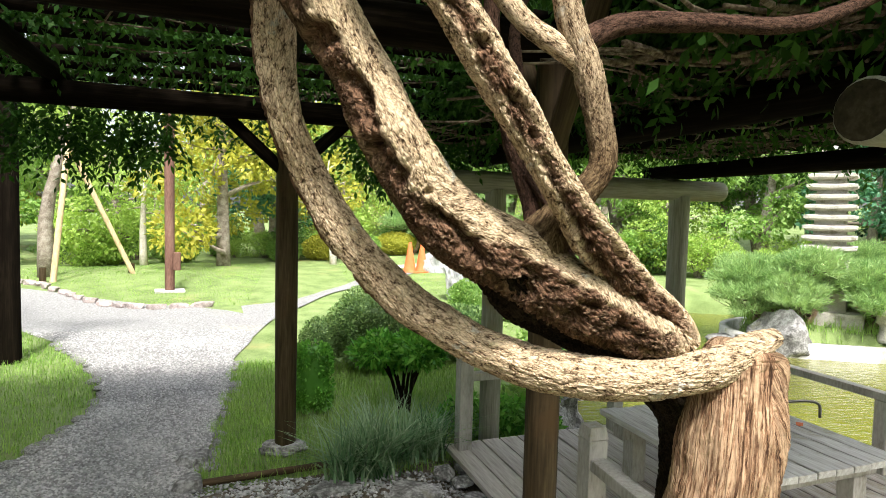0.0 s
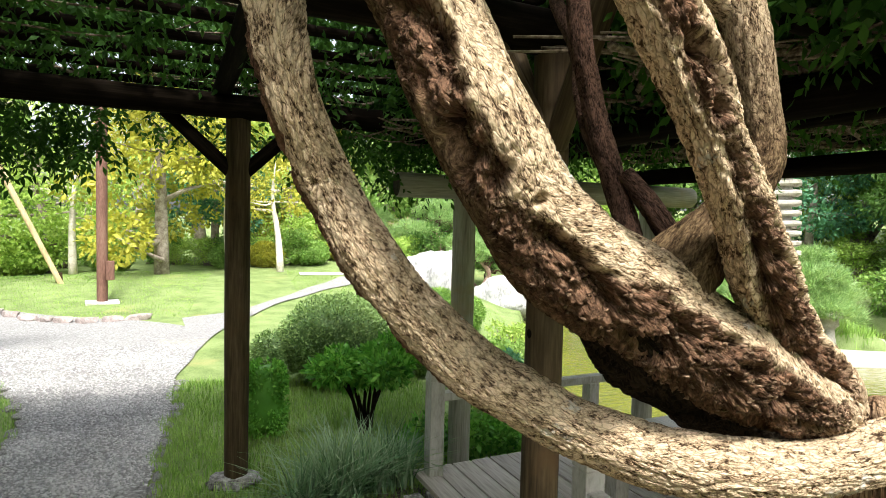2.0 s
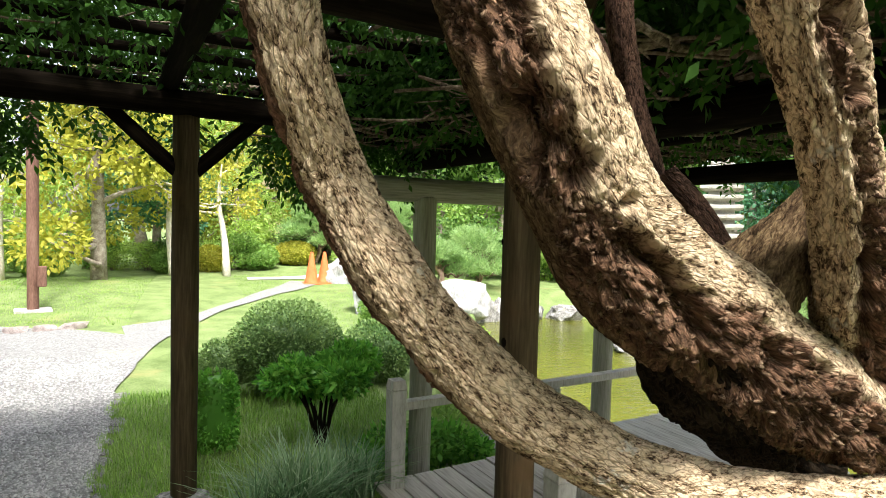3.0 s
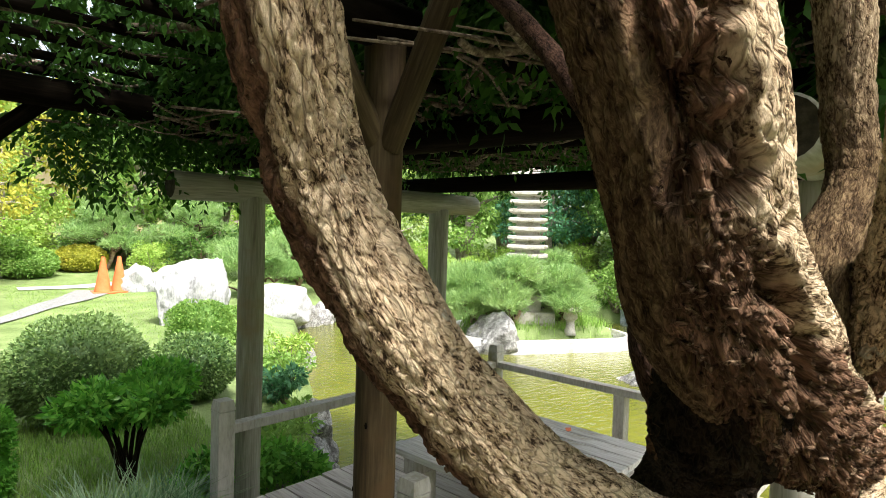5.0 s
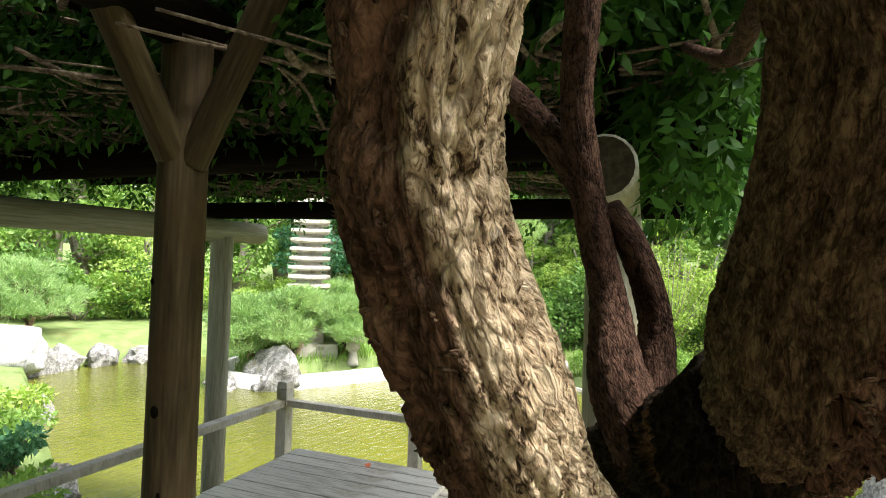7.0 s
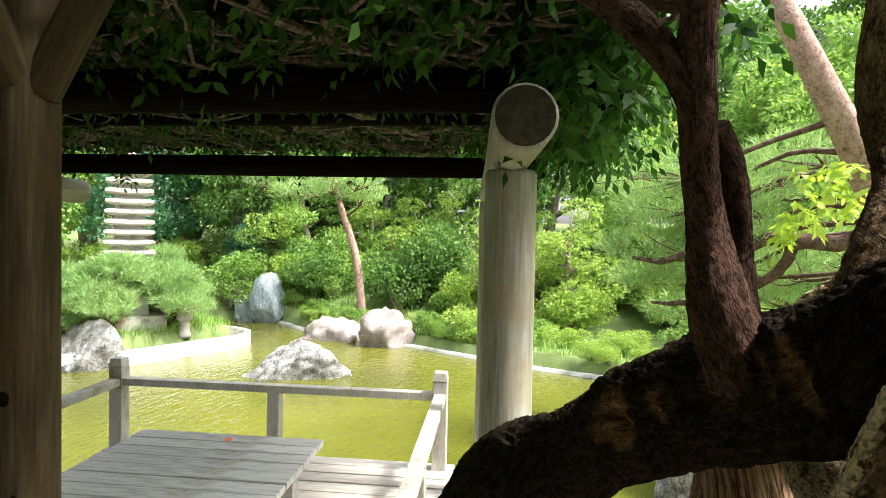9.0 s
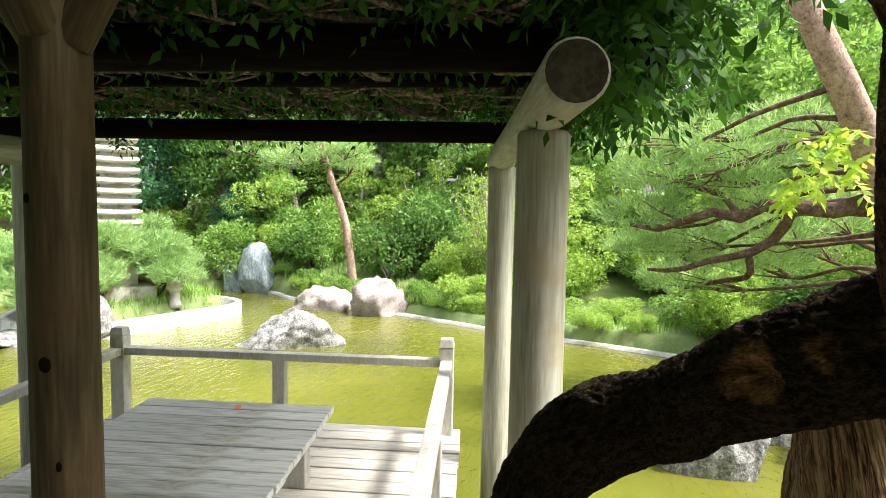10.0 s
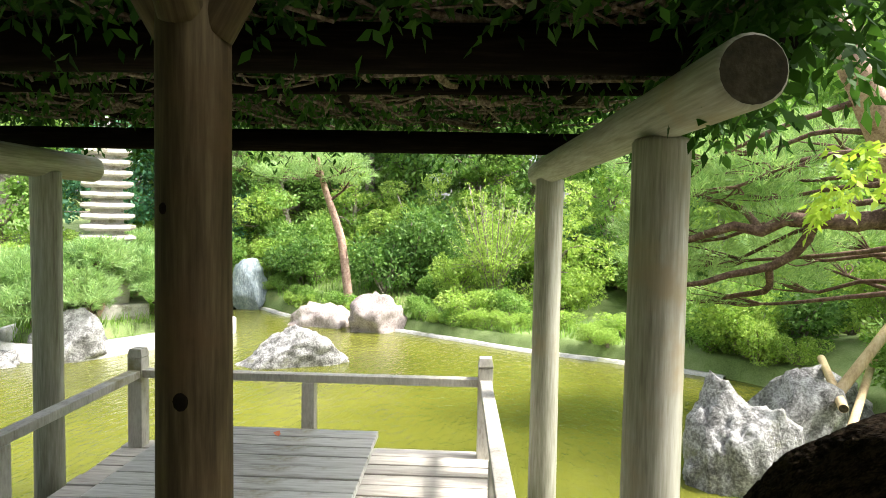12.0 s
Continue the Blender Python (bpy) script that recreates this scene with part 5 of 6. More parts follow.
for k in range(22):
    x = -9 + k * 0.85 + rs.uniform(-0.3, 0.3)
    rows.append((int(rs.choice([0, 1, 2, 1])), x, 18.6 + rs.uniform(-0.5, 0.9) + max(0, x - 2) * 0.55, rs.uniform(0, 360), rs.uniform(0.5, 0.9), rs.uniform(0.7, 1.1)))
rows += [(1, 10.9, 2.95, 10, 0.62, 0.85), (0, 11.2, 2.1, 70, 0.6, 0.75), (1, 10.6, 1.3, 140, 0.5, 0.6), (1, 10.1, 0.2, 200, 0.55, 0.6), (0, 9.6, -0.8, 250, 0.6, 0.7), (2, 9.0, -1.9, 30, 0.7, 0.8), (1, 11.8, 5.3, 120, 0.4, 0.6), (0, 12.4, 6.6, 60, 0.4, 0.7),
         (0, 6.4, -2.2, 60, 0.7, 0.8), (1, 5.2, -1.9, 160, 0.55, 0.7), (2, 4.0, -1.5, 260, 0.6, 0.6), (0, 3.0, -1.3, 20, 0.45, 0.55), (1, 2.2, 0.3, 20, 0.4, 0.45), (1, 1.5, 0.3, 90, 0.35, 0.4), (0, 2.75, 0.1, 50, 0.38, 0.4), (1, 3.3, -0.15, 150, 0.4, 0.42), (2, 2.4, 0.55, 210, 0.3, 0.35)]
plant_out(UNDER, rows)
for k, (x, y, r, h) in enumerate(((-5.2, 17.2, 0.6, 0.45), (-3.4, 17.3, 0.55, 0.4), (-0.6, 17.6, 0.45, 0.33), (0.4, 17.9, 0.5, 0.36), (1.6, 18.2, 0.6, 0.36), (2.8, 18.9, 0.6, 0.36))):
    clipped_bush((x, y, on_land(x, y) - 0.02), (r, r, h), 4200, 0.07, (L_LIGHT, L_MID, L_MID, L_YELLOW, L_MID, L_YELLOW)[k], 300 + k, "rounded clipped bush along the wood's edge", group="bushes behind the lawn")
for k, (x, y, r, h) in enumerate(((13.9, 4.6, 0.5, 0.42), (14.2, 3.9, 0.55, 0.42), (13.6, 4.0, 0.42, 0.32), (14.6, 4.7, 0.5, 0.4), (12.9, 3.9, 0.35, 0.26))):
    clipped_bush((x, y, on_land(x, y) - 0.02), (r, r, h), 3000, 0.06, L_MID, 320 + k, "rounded clipped bush on the far slope", group="bushes on the far slope")
# upright light-leaved shrub
rs = np.random.RandomState(91)
wx, wy = 11.9, 2.5
wz = on_land(wx, wy)
willow = thing("willow_shrub", (wx, wy, wz), "light green shrub with long upright shoots on the far bank", "bush")
shoots, at = [], []
for k in range(70):
    a, d = rs.uniform(0, 2 * math.pi), rs.uniform(0.2, 1.0)
    e = np.array([wx + math.cos(a) * d * 0.9, wy + math.sin(a) * d * 1.1, wz + rs.uniform(1.3, 2.9) - 0.5 * d])
    m = np.array([wx + math.cos(a) * d * 0.35, wy + math.sin(a) * d * 0.35, wz + 0.9])
    shoots.append([(wx, wy, wz - 0.05, 0.02), (*m, 0.012), (*e, 0.004)])
    ln = smooth_line(shoots[-1], 60)[14:, :3]
    at.append(ln + rs.normal(0, 0.035, ln.shape))
at = np.concatenate(at)
at = np.concatenate([at, at + rs.normal(0, 0.05, at.shape)])
link("branchwork", tubes_mesh("branchwork", shoots, 5, 6), M_TREE_BARK, willow)
link("foliage", leaf_mesh("foliage", at, np.tile([0, 0, 0.5], (len(at), 1)), 0.085 * rs.uniform(0.6, 1.2, len(at)), rs, 0.35, 0, 0.7), L_LIGHT, willow)

# pale-stemmed trees by the lawn
for k, (x, y, h, lean) in enumerate(((-0.5, 16.9, 3.6, 0.25), (0.75, 16.6, 3.3, -0.15), (-4.0, 16.4, 3.2, 0.1))):
    t = tree("pale_stemmed_tree", 400 + k, h, 1.1, L_YELLOW if k < 2 else L_LIGHT, M_PALE_BARK, 1500, 0.1, "small tree with a whitish bare stem and thin crown", base=0.5, lean=(lean, 0), clumps=14, trunk=0.032)
    t.matrix_basis = pose(x, y, on_land(x, y))

# ---- pines ----
rs = np.random.RandomState(55)


def pads_round(cx, cy, z0, z1, spread, count, r, seed):
    q4 = np.random.RandomState(seed)
    rows = []
    for k in range(count):
        s = (k + 0.5) / count
        a = q4.uniform(0, 2 * math.pi)
        d = spread * (1 - 0.75 * s) * q4.uniform(0.5, 1.0)
        rr = r * q4.uniform(0.7, 1.15)
        rows.append((cx + math.cos(a) * d, cy + math.sin(a) * d, z0 + (z1 - z0) * s, rr, rr, rr * 0.33))
    return rows


for k, (x, y, h, sp) in enumerate(((8.35, 8.5, 1.15, 0.75), (9.25, 8.1, 0.95, 0.7), (9.7, 8.9, 1.2, 0.8), (7.9, 9.2, 1.0, 0.7), (8.0, 8.75, 0.7, 0.5), (10.2, 10.8, 1.5, 1.0), (11.6, 10.2, 1.6, 1.0))):
    z = on_land(x, y)
    pine("garden_pine", 500 + k, [(x, y, z - 0.05, 0.05), (x + 0.12, y - 0.1, z + h * 0.35, 0.045), (x - 0.08, y + 0.06, z + h * 0.7, 0.035), (x, y, z + h, 0.015)], pads_round(x, y, z + 0.35 * h, z + h * 1.05, sp, 15, 0.42, 510 + k), 20000, 0.14, "low clipped pine with flat pads on the islet", twig=0.012)
for k, (x, y, h, sp) in enumerate(((5.3, 13.7, 1.1, 0.9), (6.6, 14.2, 1.3, 1.0), (3.4, 19.0, 1.6, 1.1), (5.4, 18.0, 1.8, 1.2), (1.2, 22.5, 2.2, 1.3))):
    z = on_land(x, y)
    pine("garden_pine", 540 + k, [(x, y, z - 0.05, 0.07), (x + 0.15, y - 0.1, z + h * 0.35, 0.06), (x - 0.1, y + 0.06, z + h * 0.7, 0.045), (x, y, z + h, 0.02)], pads_round(x, y, z + 0.35 * h, z + h * 1.05, sp, 15, 0.5, 550 + k), 14000, 0.18, "spreading clipped garden pine on the lawn", twig=0.016)
# leaning red pine on the far bank
z = on_land(12.3, 5.35)
pine("red_pine", 560, [(12.3, 5.6, z - 0.1, 0.1), (12.3, 5.78, 1.0, 0.09), (12.3, 5.95, 1.6, 0.08), (12.3, 6.22, 2.35, 0.065), (12.2, 6.3, 2.9, 0.03)], [(11.9, 6.2, 2.75, 0.6, 0.6, 0.25), (11.5, 6.7, 2.5, 0.6, 0.6, 0.18), (12.2, 5.6, 2.45, 0.55, 0.55, 0.18), (11.7, 5.5, 2.75, 0.5, 0.5, 0.18), (12.1, 6.8, 2.9, 0.5, 0.5, 0.2)], 6000, 0.16, "leaning pine with a bare pinkish trunk", twig=0.02)
z = on_land(15.0, 9.2)
pine("red_pine", 561, [(15.0, 9.2, z - 0.1, 0.09), (15.0, 9.25, 1.5, 0.08), (14.9, 9.3, 2.8, 0.06), (14.9, 9.3, 3.6, 0.03)], pads_round(14.9, 9.3, 2.3, 3.7, 1.3, 10, 0.6, 571), 6000, 0.18, "tall pine with a bare reddish trunk", twig=0.02)
# the large pine whose branch reaches over the water
BP = [(6.6, -2.9, -0.2, 0.19), (6.15, -2.1, 0.75, 0.165), (5.85, -1.62, 1.55, 0.15), (5.55, -1.2, 2.3, 0.13), (5.3, -0.7, 3.1, 0.11), (5.4, -0.3, 4.0, 0.09)]
PADS = [(6.2, -0.35, 2.15, 0.5, 0.5, 0.16), (6.3, 0.2, 1.95, 0.45, 0.45, 0.14), (6.6, 0.35, 1.55, 0.4, 0.45, 0.14), (6.9, -0.1, 1.25, 0.45, 0.45, 0.14), (6.4, -0.6, 1.75, 0.4, 0.4, 0.12), (7.2, -0.9, 1.1, 0.5, 0.5, 0.14), (6.7, -0.9, 1.45, 0.45, 0.45, 0.13), (7.4, -0.2, 0.8, 0.45, 0.45, 0.12), (6.9, -1.5, 1.6, 0.5, 0.5, 0.15), (7.6, -1.4, 1.3, 0.5, 0.5, 0.15), (6.5, -0.1, 2.4, 0.4, 0.4, 0.12)]
BOUGHS = [[(5.78, -1.5, 1.75, 0.085), (5.9, -1.05, 1.62, 0.075), (5.98, -0.7, 1.70, 0.065), (6.1, -0.45, 1.55, 0.055), (6.2, -0.15, 1.6, 0.045), (6.35, 0.15, 1.42, 0.035), (6.5, 0.5, 1.45, 0.02)],
         [(5.98, -0.85, 1.66, 0.06), (6.1, -0.8, 1.4, 0.05), (6.3, -0.6, 1.2, 0.042), (6.4, -0.3, 1.12, 0.035), (6.6, 0.0, 0.98, 0.028), (6.9, 0.25, 0.95, 0.016)],
         [(6.3, -0.6, 1.2, 0.04), (6.6, -0.7, 0.95, 0.034), (6.9, -0.5, 0.85, 0.028), (7.2, -0.2, 0.72, 0.016)],
         [(6.1, -0.45, 1.55, 0.04), (6.3, -0.35, 1.75, 0.035), (6.4, -0.1, 1.85, 0.025), (6.5, 0.2, 1.95, 0.014)]]
PADS = [(x, y, z, a * 1.2, b * 1.2, c * 1.5) for x, y, z, a, b, c in PADS] + [(6.35, 0.55, 2.2, 0.45, 0.45, 0.16), (6.6, -0.35, 2.0, 0.5, 0.5, 0.2), (6.8, -0.7, 2.35, 0.5, 0.5, 0.2), (7.0, 0.3, 1.2, 0.45, 0.45, 0.16), (6.4, -1.0, 2.5, 0.5, 0.5, 0.2)]
pine("leaning_pine", 580, BP, PADS, 30000, 0.12, "old pine with pink bark and a crooked branch above water", twig=0.016, limbs=BOUGHS)


# ---- canopy of leaves and vines over the logs ----
def compound_leaves(name, at, rs, length=0.2, leaflets=11, size=0.055, droop=0.7, pairs_wide=0.42):
    """Drooping pinnate leaves: each a rachis with pairs of leaflets."""
    n = len(at)
    a = rs.uniform(0, 2 * np.pi, n)
    d = np.stack([np.cos(a), np.sin(a), -droop * rs.uniform(0.2, 1.9, n)], 1)
    d /= np.linalg.norm(d, axis=1)[:, None]
    side = np.stack([-np.sin(a), np.cos(a), rs.normal(0, 0.25, n)], 1)
    P, O = [], []
    half = leaflets // 2
    ln = length * rs.uniform(0.7, 1.25, n)[:, None]
    for k in range(leaflets):
        s = (k // 2 + 0.6) / (half + 0.6)
        sg = 0.0 if k == leaflets - 1 else (1.0 if k % 2 else -1.0)
        s = 1.0 if sg == 0 else s
        P.append(at + d * ln * s - np.array([0, 0, 1.0]) * ln * 0.22 * s * s)
        O.append(d * 0.55 + side * sg - np.array([0, 0, 0.35]))
    P, O = np.stack(P, 1).reshape(-1, 3), np.stack(O, 1).reshape(-1, 3)
    O /= np.linalg.norm(O, axis=1)[:, None]
    return leaf_mesh(name, P, O, size * rs.uniform(0.75, 1.2, len(P)), rs, pairs_wide, 0.1, 0.16)


def to_low(s, t, z):
    """A place over the deck pergola: s along the long logs, t across them."""
    a = np.array(P_D) + (np.array(P_E) - np.array(P_D)) * s[:, None]
    b = np.array(P_B) + (np.array(P_F) - np.array(P_B)) * s[:, None]
    p = a + (b - a) * t[:, None]
    return np.column_stack([p, z])


rs = np.random.RandomState(61)
n = 10000
lowleaf = to_low(rs.uniform(-0.35, 1.25, n), rs.uniform(-0.12, 1.14, n), 2.30 + rs.gamma(2.0, 0.11, n))
n2 = 420   # fringe along the edges
edge = rs.randint(0, 3, n2)
fs = np.where(edge == 0, rs.uniform(-0.35, 1.25, n2), np.where(edge == 1, rs.uniform(1.18, 1.32, n2), rs.uniform(-0.35, 1.25, n2)))
ft = np.where(edge == 0, rs.uniform(-0.17, -0.10, n2), np.where(edge == 1, rs.uniform(-0.12, 1.14, n2), rs.uniform(1.08, 1.17, n2)))
fringe = to_low(fs, ft, 2.02 + rs.uniform(0.05, 0.4, n2))
tagged(link("deck_canopy", compound_leaves("deck_canopy", np.concatenate([lowleaf, fringe]), rs), L_WIST), "dense dark green wisteria foliage over the deck", "foliage", kind="stuff")
n = 15500
# leaves west of the logs are out of view, added to block light
x, y = rs.uniform(-6.5, 1.75, n), rs.uniform(0.6, 4.7, n)
highleaf = np.column_stack([x, y + 0.05 * x, 2.54 + rs.gamma(2.0, 0.12, n)])
n2 = 330
ex = np.column_stack([rs.uniform(-3.6, 1.3, n2), np.zeros(n2), rs.uniform(2.18, 2.55, n2)])
ex[:, 1] = 4.55 + 0.13 * ex[:, 0] + rs.uniform(-0.1, 0.3, n2)
n3 = 420   # curtain between the two roofs
cur = np.column_stack([rs.uniform(1.2, 1.7, n3), rs.uniform(1.1, 4.8, n3), rs.uniform(2.2, 2.65, n3)])
tagged(link("path_canopy", compound_leaves("path_canopy", np.concatenate([highleaf, ex, cur]), rs), L_WIST), "dense dark green wisteria foliage over the path", "foliage", kind="stuff")
# leaves that hang low at the open corner and towards the lawn
n = 230
hang = np.column_stack([rs.uniform(1.5, 2.7, n), rs.uniform(0.90, 1.18, n), rs.uniform(2.08, 2.48, n)])
n2 = 170
hang2 = np.column_stack([rs.uniform(-1.85, -0.75, n2), rs.uniform(4.15, 4.6, n2), rs.uniform(2.02, 2.35, n2)])
n3 = 190
hang3 = np.column_stack([rs.uniform(0.35, 1.35, n3), rs.uniform(4.2, 4.75, n3), rs.uniform(1.95, 2.5, n3)])
tagged(link("hanging_leaves", compound_leaves("hanging_leaves", np.concatenate([hang, hang2, hang3]), rs, 0.22, 11, 0.06, 1.1), L_WIST), "hanging wisteria leaves at the roof's edge", "foliage", kind="stuff")
n = 26
young = np.column_stack([rs.uniform(4.7, 5.3, n), rs.uniform(-1.05, -0.4, n), rs.uniform(1.75, 2.35, n)])
tagged(link("young_leaves", compound_leaves("young_leaves", young, rs, 0.3, 11, 0.1, 0.5), L_YOUNG), "young yellow-green wisteria leaves in the sun", "foliage", kind="stuff")
vines = []
for k in range(700):
    s0, t0 = rs.uniform(-0.3, 1.2), rs.uniform(-0.05, 1.1)
    a = rs.uniform(0, 2 * math.pi)
    ln = rs.uniform(0.15, 0.5)
    p = to_low(np.array([s0, s0 + math.cos(a) * ln * 0.5, s0 + math.cos(a) * ln]), np.array([t0, t0 + math.sin(a) * ln * 0.25 + rs.normal(0, 0.03), t0 + math.sin(a) * ln * 0.5]), 2.205 + rs.normal(0, 0.03, 3))
    w = rs.choice([0.004, 0.006, 0.009, 0.016], p=[0.4, 0.3, 0.2, 0.1])
    vines.append([(*p[0], w), (*p[1], w * rs.uniform(0.8, 1.2)), (*p[2], w * 0.7)])
for k in range(130):
    x0, y0 = rs.uniform(-3.3, 1.4), rs.uniform(0.8, 4.6)
    a, ln = rs.uniform(0, 2 * math.pi), rs.uniform(0.3, 1.1)
    w = rs.choice([0.005, 0.008, 0.012, 0.022], p=[0.4, 0.3, 0.2, 0.1])
    vines.append([(x0, y0, 2.53 + rs.normal(0, 0.04), w), (x0 + math.cos(a) * ln * 0.5 + rs.normal(0, 0.06), y0 + math.sin(a) * ln * 0.5, 2.53 + rs.normal(0, 0.06), w), (x0 + math.cos(a) * ln, y0 + math.sin(a) * ln, 2.53 + rs.normal(0, 0.05), w * 0.7)])
tagged(link("vine_stems", tubes_mesh("vine_stems", vines, 5, 8), M_TWIG), "tangle of bare wisteria stems lying on the battens", "vine", kind="stuff")

# ---- stones ----
boulder((8.15, 5.12, -0.55), (0.98, 0.5, 0.62), M_STONE, 61, "pale grey boulder standing in the pond", 122, rough=0.16, cuts=5, ridged=0.06)
boulder((11.0, 4.68, -0.45), (0.55, 0.64, 0.66), M_STONE_WARM, 62, "squarish purplish boulder at the far shore", 20, rough=0.26, ridged=0.08)
boulder((11.2, 5.75, -0.55), (0.45, 0.75, 0.50), M_STONE_WARM, 63, "long low purplish boulder at the far shore", 12, rough=0.2)
boulder((12.75, 8.15, -0.1), (0.36, 0.42, 0.75), M_STONE_BLUE, 64, "standing bluish slab of rock by the water", 30, rough=0.14)
boulder((12.9, 8.75, -0.35), (0.4, 0.5, 0.5), M_STONE_BLUE, 65, "low bluish rock by the water", 70)
boulder((7.75, 8.3, -0.35), (0.48, 0.55, 0.72), M_STONE, 66, "bluish-grey pointed boulder on the islet", 35, rough=0.16)
boulder((7.2, 9.0, -0.5), (0.6, 0.3, 0.16), M_STONE, 67, "flat dark stone at the islet's edge", 60)
boulder((5.25, -0.12, -0.5), (0.54, 0.52, 0.98), M_STONE, 268, "large rough grey boulder at the bank", 10, rough=0.16, cuts=5, ridged=0.09)
boulder((6.1, -0.75, -0.45), (0.6, 0.5, 0.75), M_STONE, 69, "grey boulder behind the bank", 60, rough=0.18, ridged=0.07)
boulder((7.0, -1.35, -0.4), (0.6, 0.5, 0.5), M_STONE, 70, "low grey boulder at the bank", 110)
boulder((3.12, 11.0, 0.45), (0.74, 0.5, 0.98), M_STONE_WHITE, 71, "big white ribbed boulder standing on the lawn", 10, rough=0.1, cuts=5, ridged=0.13)
boulder((3.35, 15.3, 0.25), (0.55, 0.45, 0.5), M_STONE_WHITE, 72, "smaller white boulder on the lawn", 40, rough=0.2, ridged=0.1)
boulder((5.3, 12.3, -0.05), (0.75, 0.45, 0.5), M_STONE_WHITE, 73, "low white boulder at the shore", -30, rough=0.22)
for k, (x, y, sx, sz) in enumerate(((5.9, 12.5, 0.5, 0.34), (6.6, 12.7, 0.6, 0.4), (7.3, 12.55, 0.5, 0.36), (8.1, 12.3, 0.5, 0.3), (4.3, 9.1, 0.25, 0.2), (3.15, 6.5, 0.22, 0.2), (2.75, 5.7, 0.3, 0.22), (2.35, 4.95, 0.25, 0.25))):
    boulder((x, y, -0.42), (sx, sx * 0.75, sz + 0.1), M_STONE, 80 + k, "rough grey stone edging the pond", 40 * k, group="pond edge stones", cuts=3)
for k, (x, y, sx, sy) in enumerate(((0.27, 3.52, 0.19, 0.12), (0.72, 3.42, 0.24, 0.17), (0.99, 3.66, 0.10, 0.08), (1.06, 3.5, 0.09, 0.08), (1.13, 3.72, 0.08, 0.07), (-0.58, 4.05, 0.15, 0.16), (-0.56, 3.7, 0.09, 0.10), (-0.1, 3.3, 0.14, 0.1), (0.35, 3.1, 0.16, 0.11), (1.1, 3.25, 0.1, 0.09))):
    boulder((x, y, 0.012), (sx, sy, 0.055 if k not in (5, 6) else 0.13), M_STONE, 100 + k, "flat grey stepping stone set in the soil", 33 * k, "stepping_stone", 3, 0.14, 0.5, group="stepping stones")
border = thing("border_timber", (-0.4, 3.78, 0.03), "thin half-buried log edging the soil bed", "edging")
log_part("log", (-0.47, 3.70, 0.03), (0.3, 3.86, 0.03), 0.022, M_LOG, border, 170)
kerb_stones("lawn_kerb", KERB_FAR, M_STONE_WARM, "row of rough stones edging the lawn", (0.34, 0.2, 0.26), seed=4, lift=0.03)
kerb_stones("path_edging", [(-0.50, 3.9), (-0.50, 4.45), (-0.55, 5.0), (-0.56, 5.7), (-0.63, 6.6)], M_STONE, "half-sunk grey stones along the gravel", (0.24, 0.13, 0.07), 0.35, seed=5, lift=0.0)
kerb_stones("path_edging", [(-1.72, 3.6), (-1.70, 4.1), (-1.6, 4.6), (-1.57, 5.08), (-1.64, 5.7), (-2.1, 6.7), (-2.8, 7.8)], M_STONE, "half-sunk grey stones along the gravel", (0.2, 0.14, 0.10), 0.4, seed=6, lift=0.01)


def low_kerb(name, line, label, top, bottom=-0.75, thick=0.12):
    """A pale masonry edge that follows a shoreline."""
    p = np.asarray(line, float)
    d = np.gradient(p, axis=0)
    nrm = np.stack([-d[:, 1], d[:, 0]], 1)
    nrm /= np.linalg.norm(nrm, axis=1)[:, None]
    p = p - nrm * 0.14
    o, i = p - nrm * thick / 2, p + nrm * thick / 2
    n = len(p)
    v = np.concatenate([np.column_stack([o, np.full(n, bottom)]), np.column_stack([o, np.full(n, top)]), np.column_stack([i, np.full(n, top)]), np.column_stack([i, np.full(n, bottom)])])
    k = np.arange(n - 1)
    f = np.concatenate([np.stack([k + a * n, k + 1 + a * n, k + 1 + (a + 1) * n, k + (a + 1) * n], 1) for a in range(3)])
    return tagged(link(name, mesh_np(name, v, f), M_KERB), label, "kerb", kind="structure")


low_kerb("islet_kerb", np.vstack([ISLAND_LINE, ISLAND_LINE[:1]]), "pale stained masonry edge round the islet", -0.26)
for k0, k1 in ((78, 86), (89, 120)):   # the rest lies under the overhanging plants
    low_kerb("shore_kerb", POND_LINE[k0:k1], "pale masonry edge of the far shore", -0.455)

rs = np.random.RandomState(63)


def pebbles(name, x, y, size, material, label, z=0.012):
    n = len(x)
    o = np.array([[1, 0, 0], [-1, 0, 0], [0, 1, 0], [0, -1, 0], [0, 0, 1], [0, 0, -1]], float)
    v = o[None] * (size[:, None] * rs.uniform(0.6, 1.3, (n, 3)))[:, None, :] * np.array([1, 1, 0.6])
    v = v + rs.normal(0, 0.15, v.shape) * size[:, None, None]
    v += np.column_stack([x, y, land(x, y) + z])[:, None, :]
    f = np.array([[0, 2, 4], [2, 1, 4], [1, 3, 4], [3, 0, 4], [2, 0, 5], [1, 2, 5], [3, 1, 5], [0, 3, 5]])
    me = mesh_np(name, v.reshape(-1, 3), (np.arange(n)[:, None, None] * 6 + f[None]).reshape(-1, 3))
    return tagged(link(name, me, material), label, "gravel", kind="stuff")


PEB = leaf_material("pebble_stone", (0.16, 0.157, 0.155), (0.36, 0.358, 0.357), (0.60, 0.595, 0.59), 0.0, 0.8)
n = 26000
y = 3.2 + 5.2 * rs.rand(n) ** 1.3
xl = np.interp(y, [p[1] for p in G_LEFT], [p[0] for p in G_LEFT])
xr = np.interp(y, [p[1] for p in G_RIGHT[:8]], [p[0] for p in G_RIGHT[:8]])
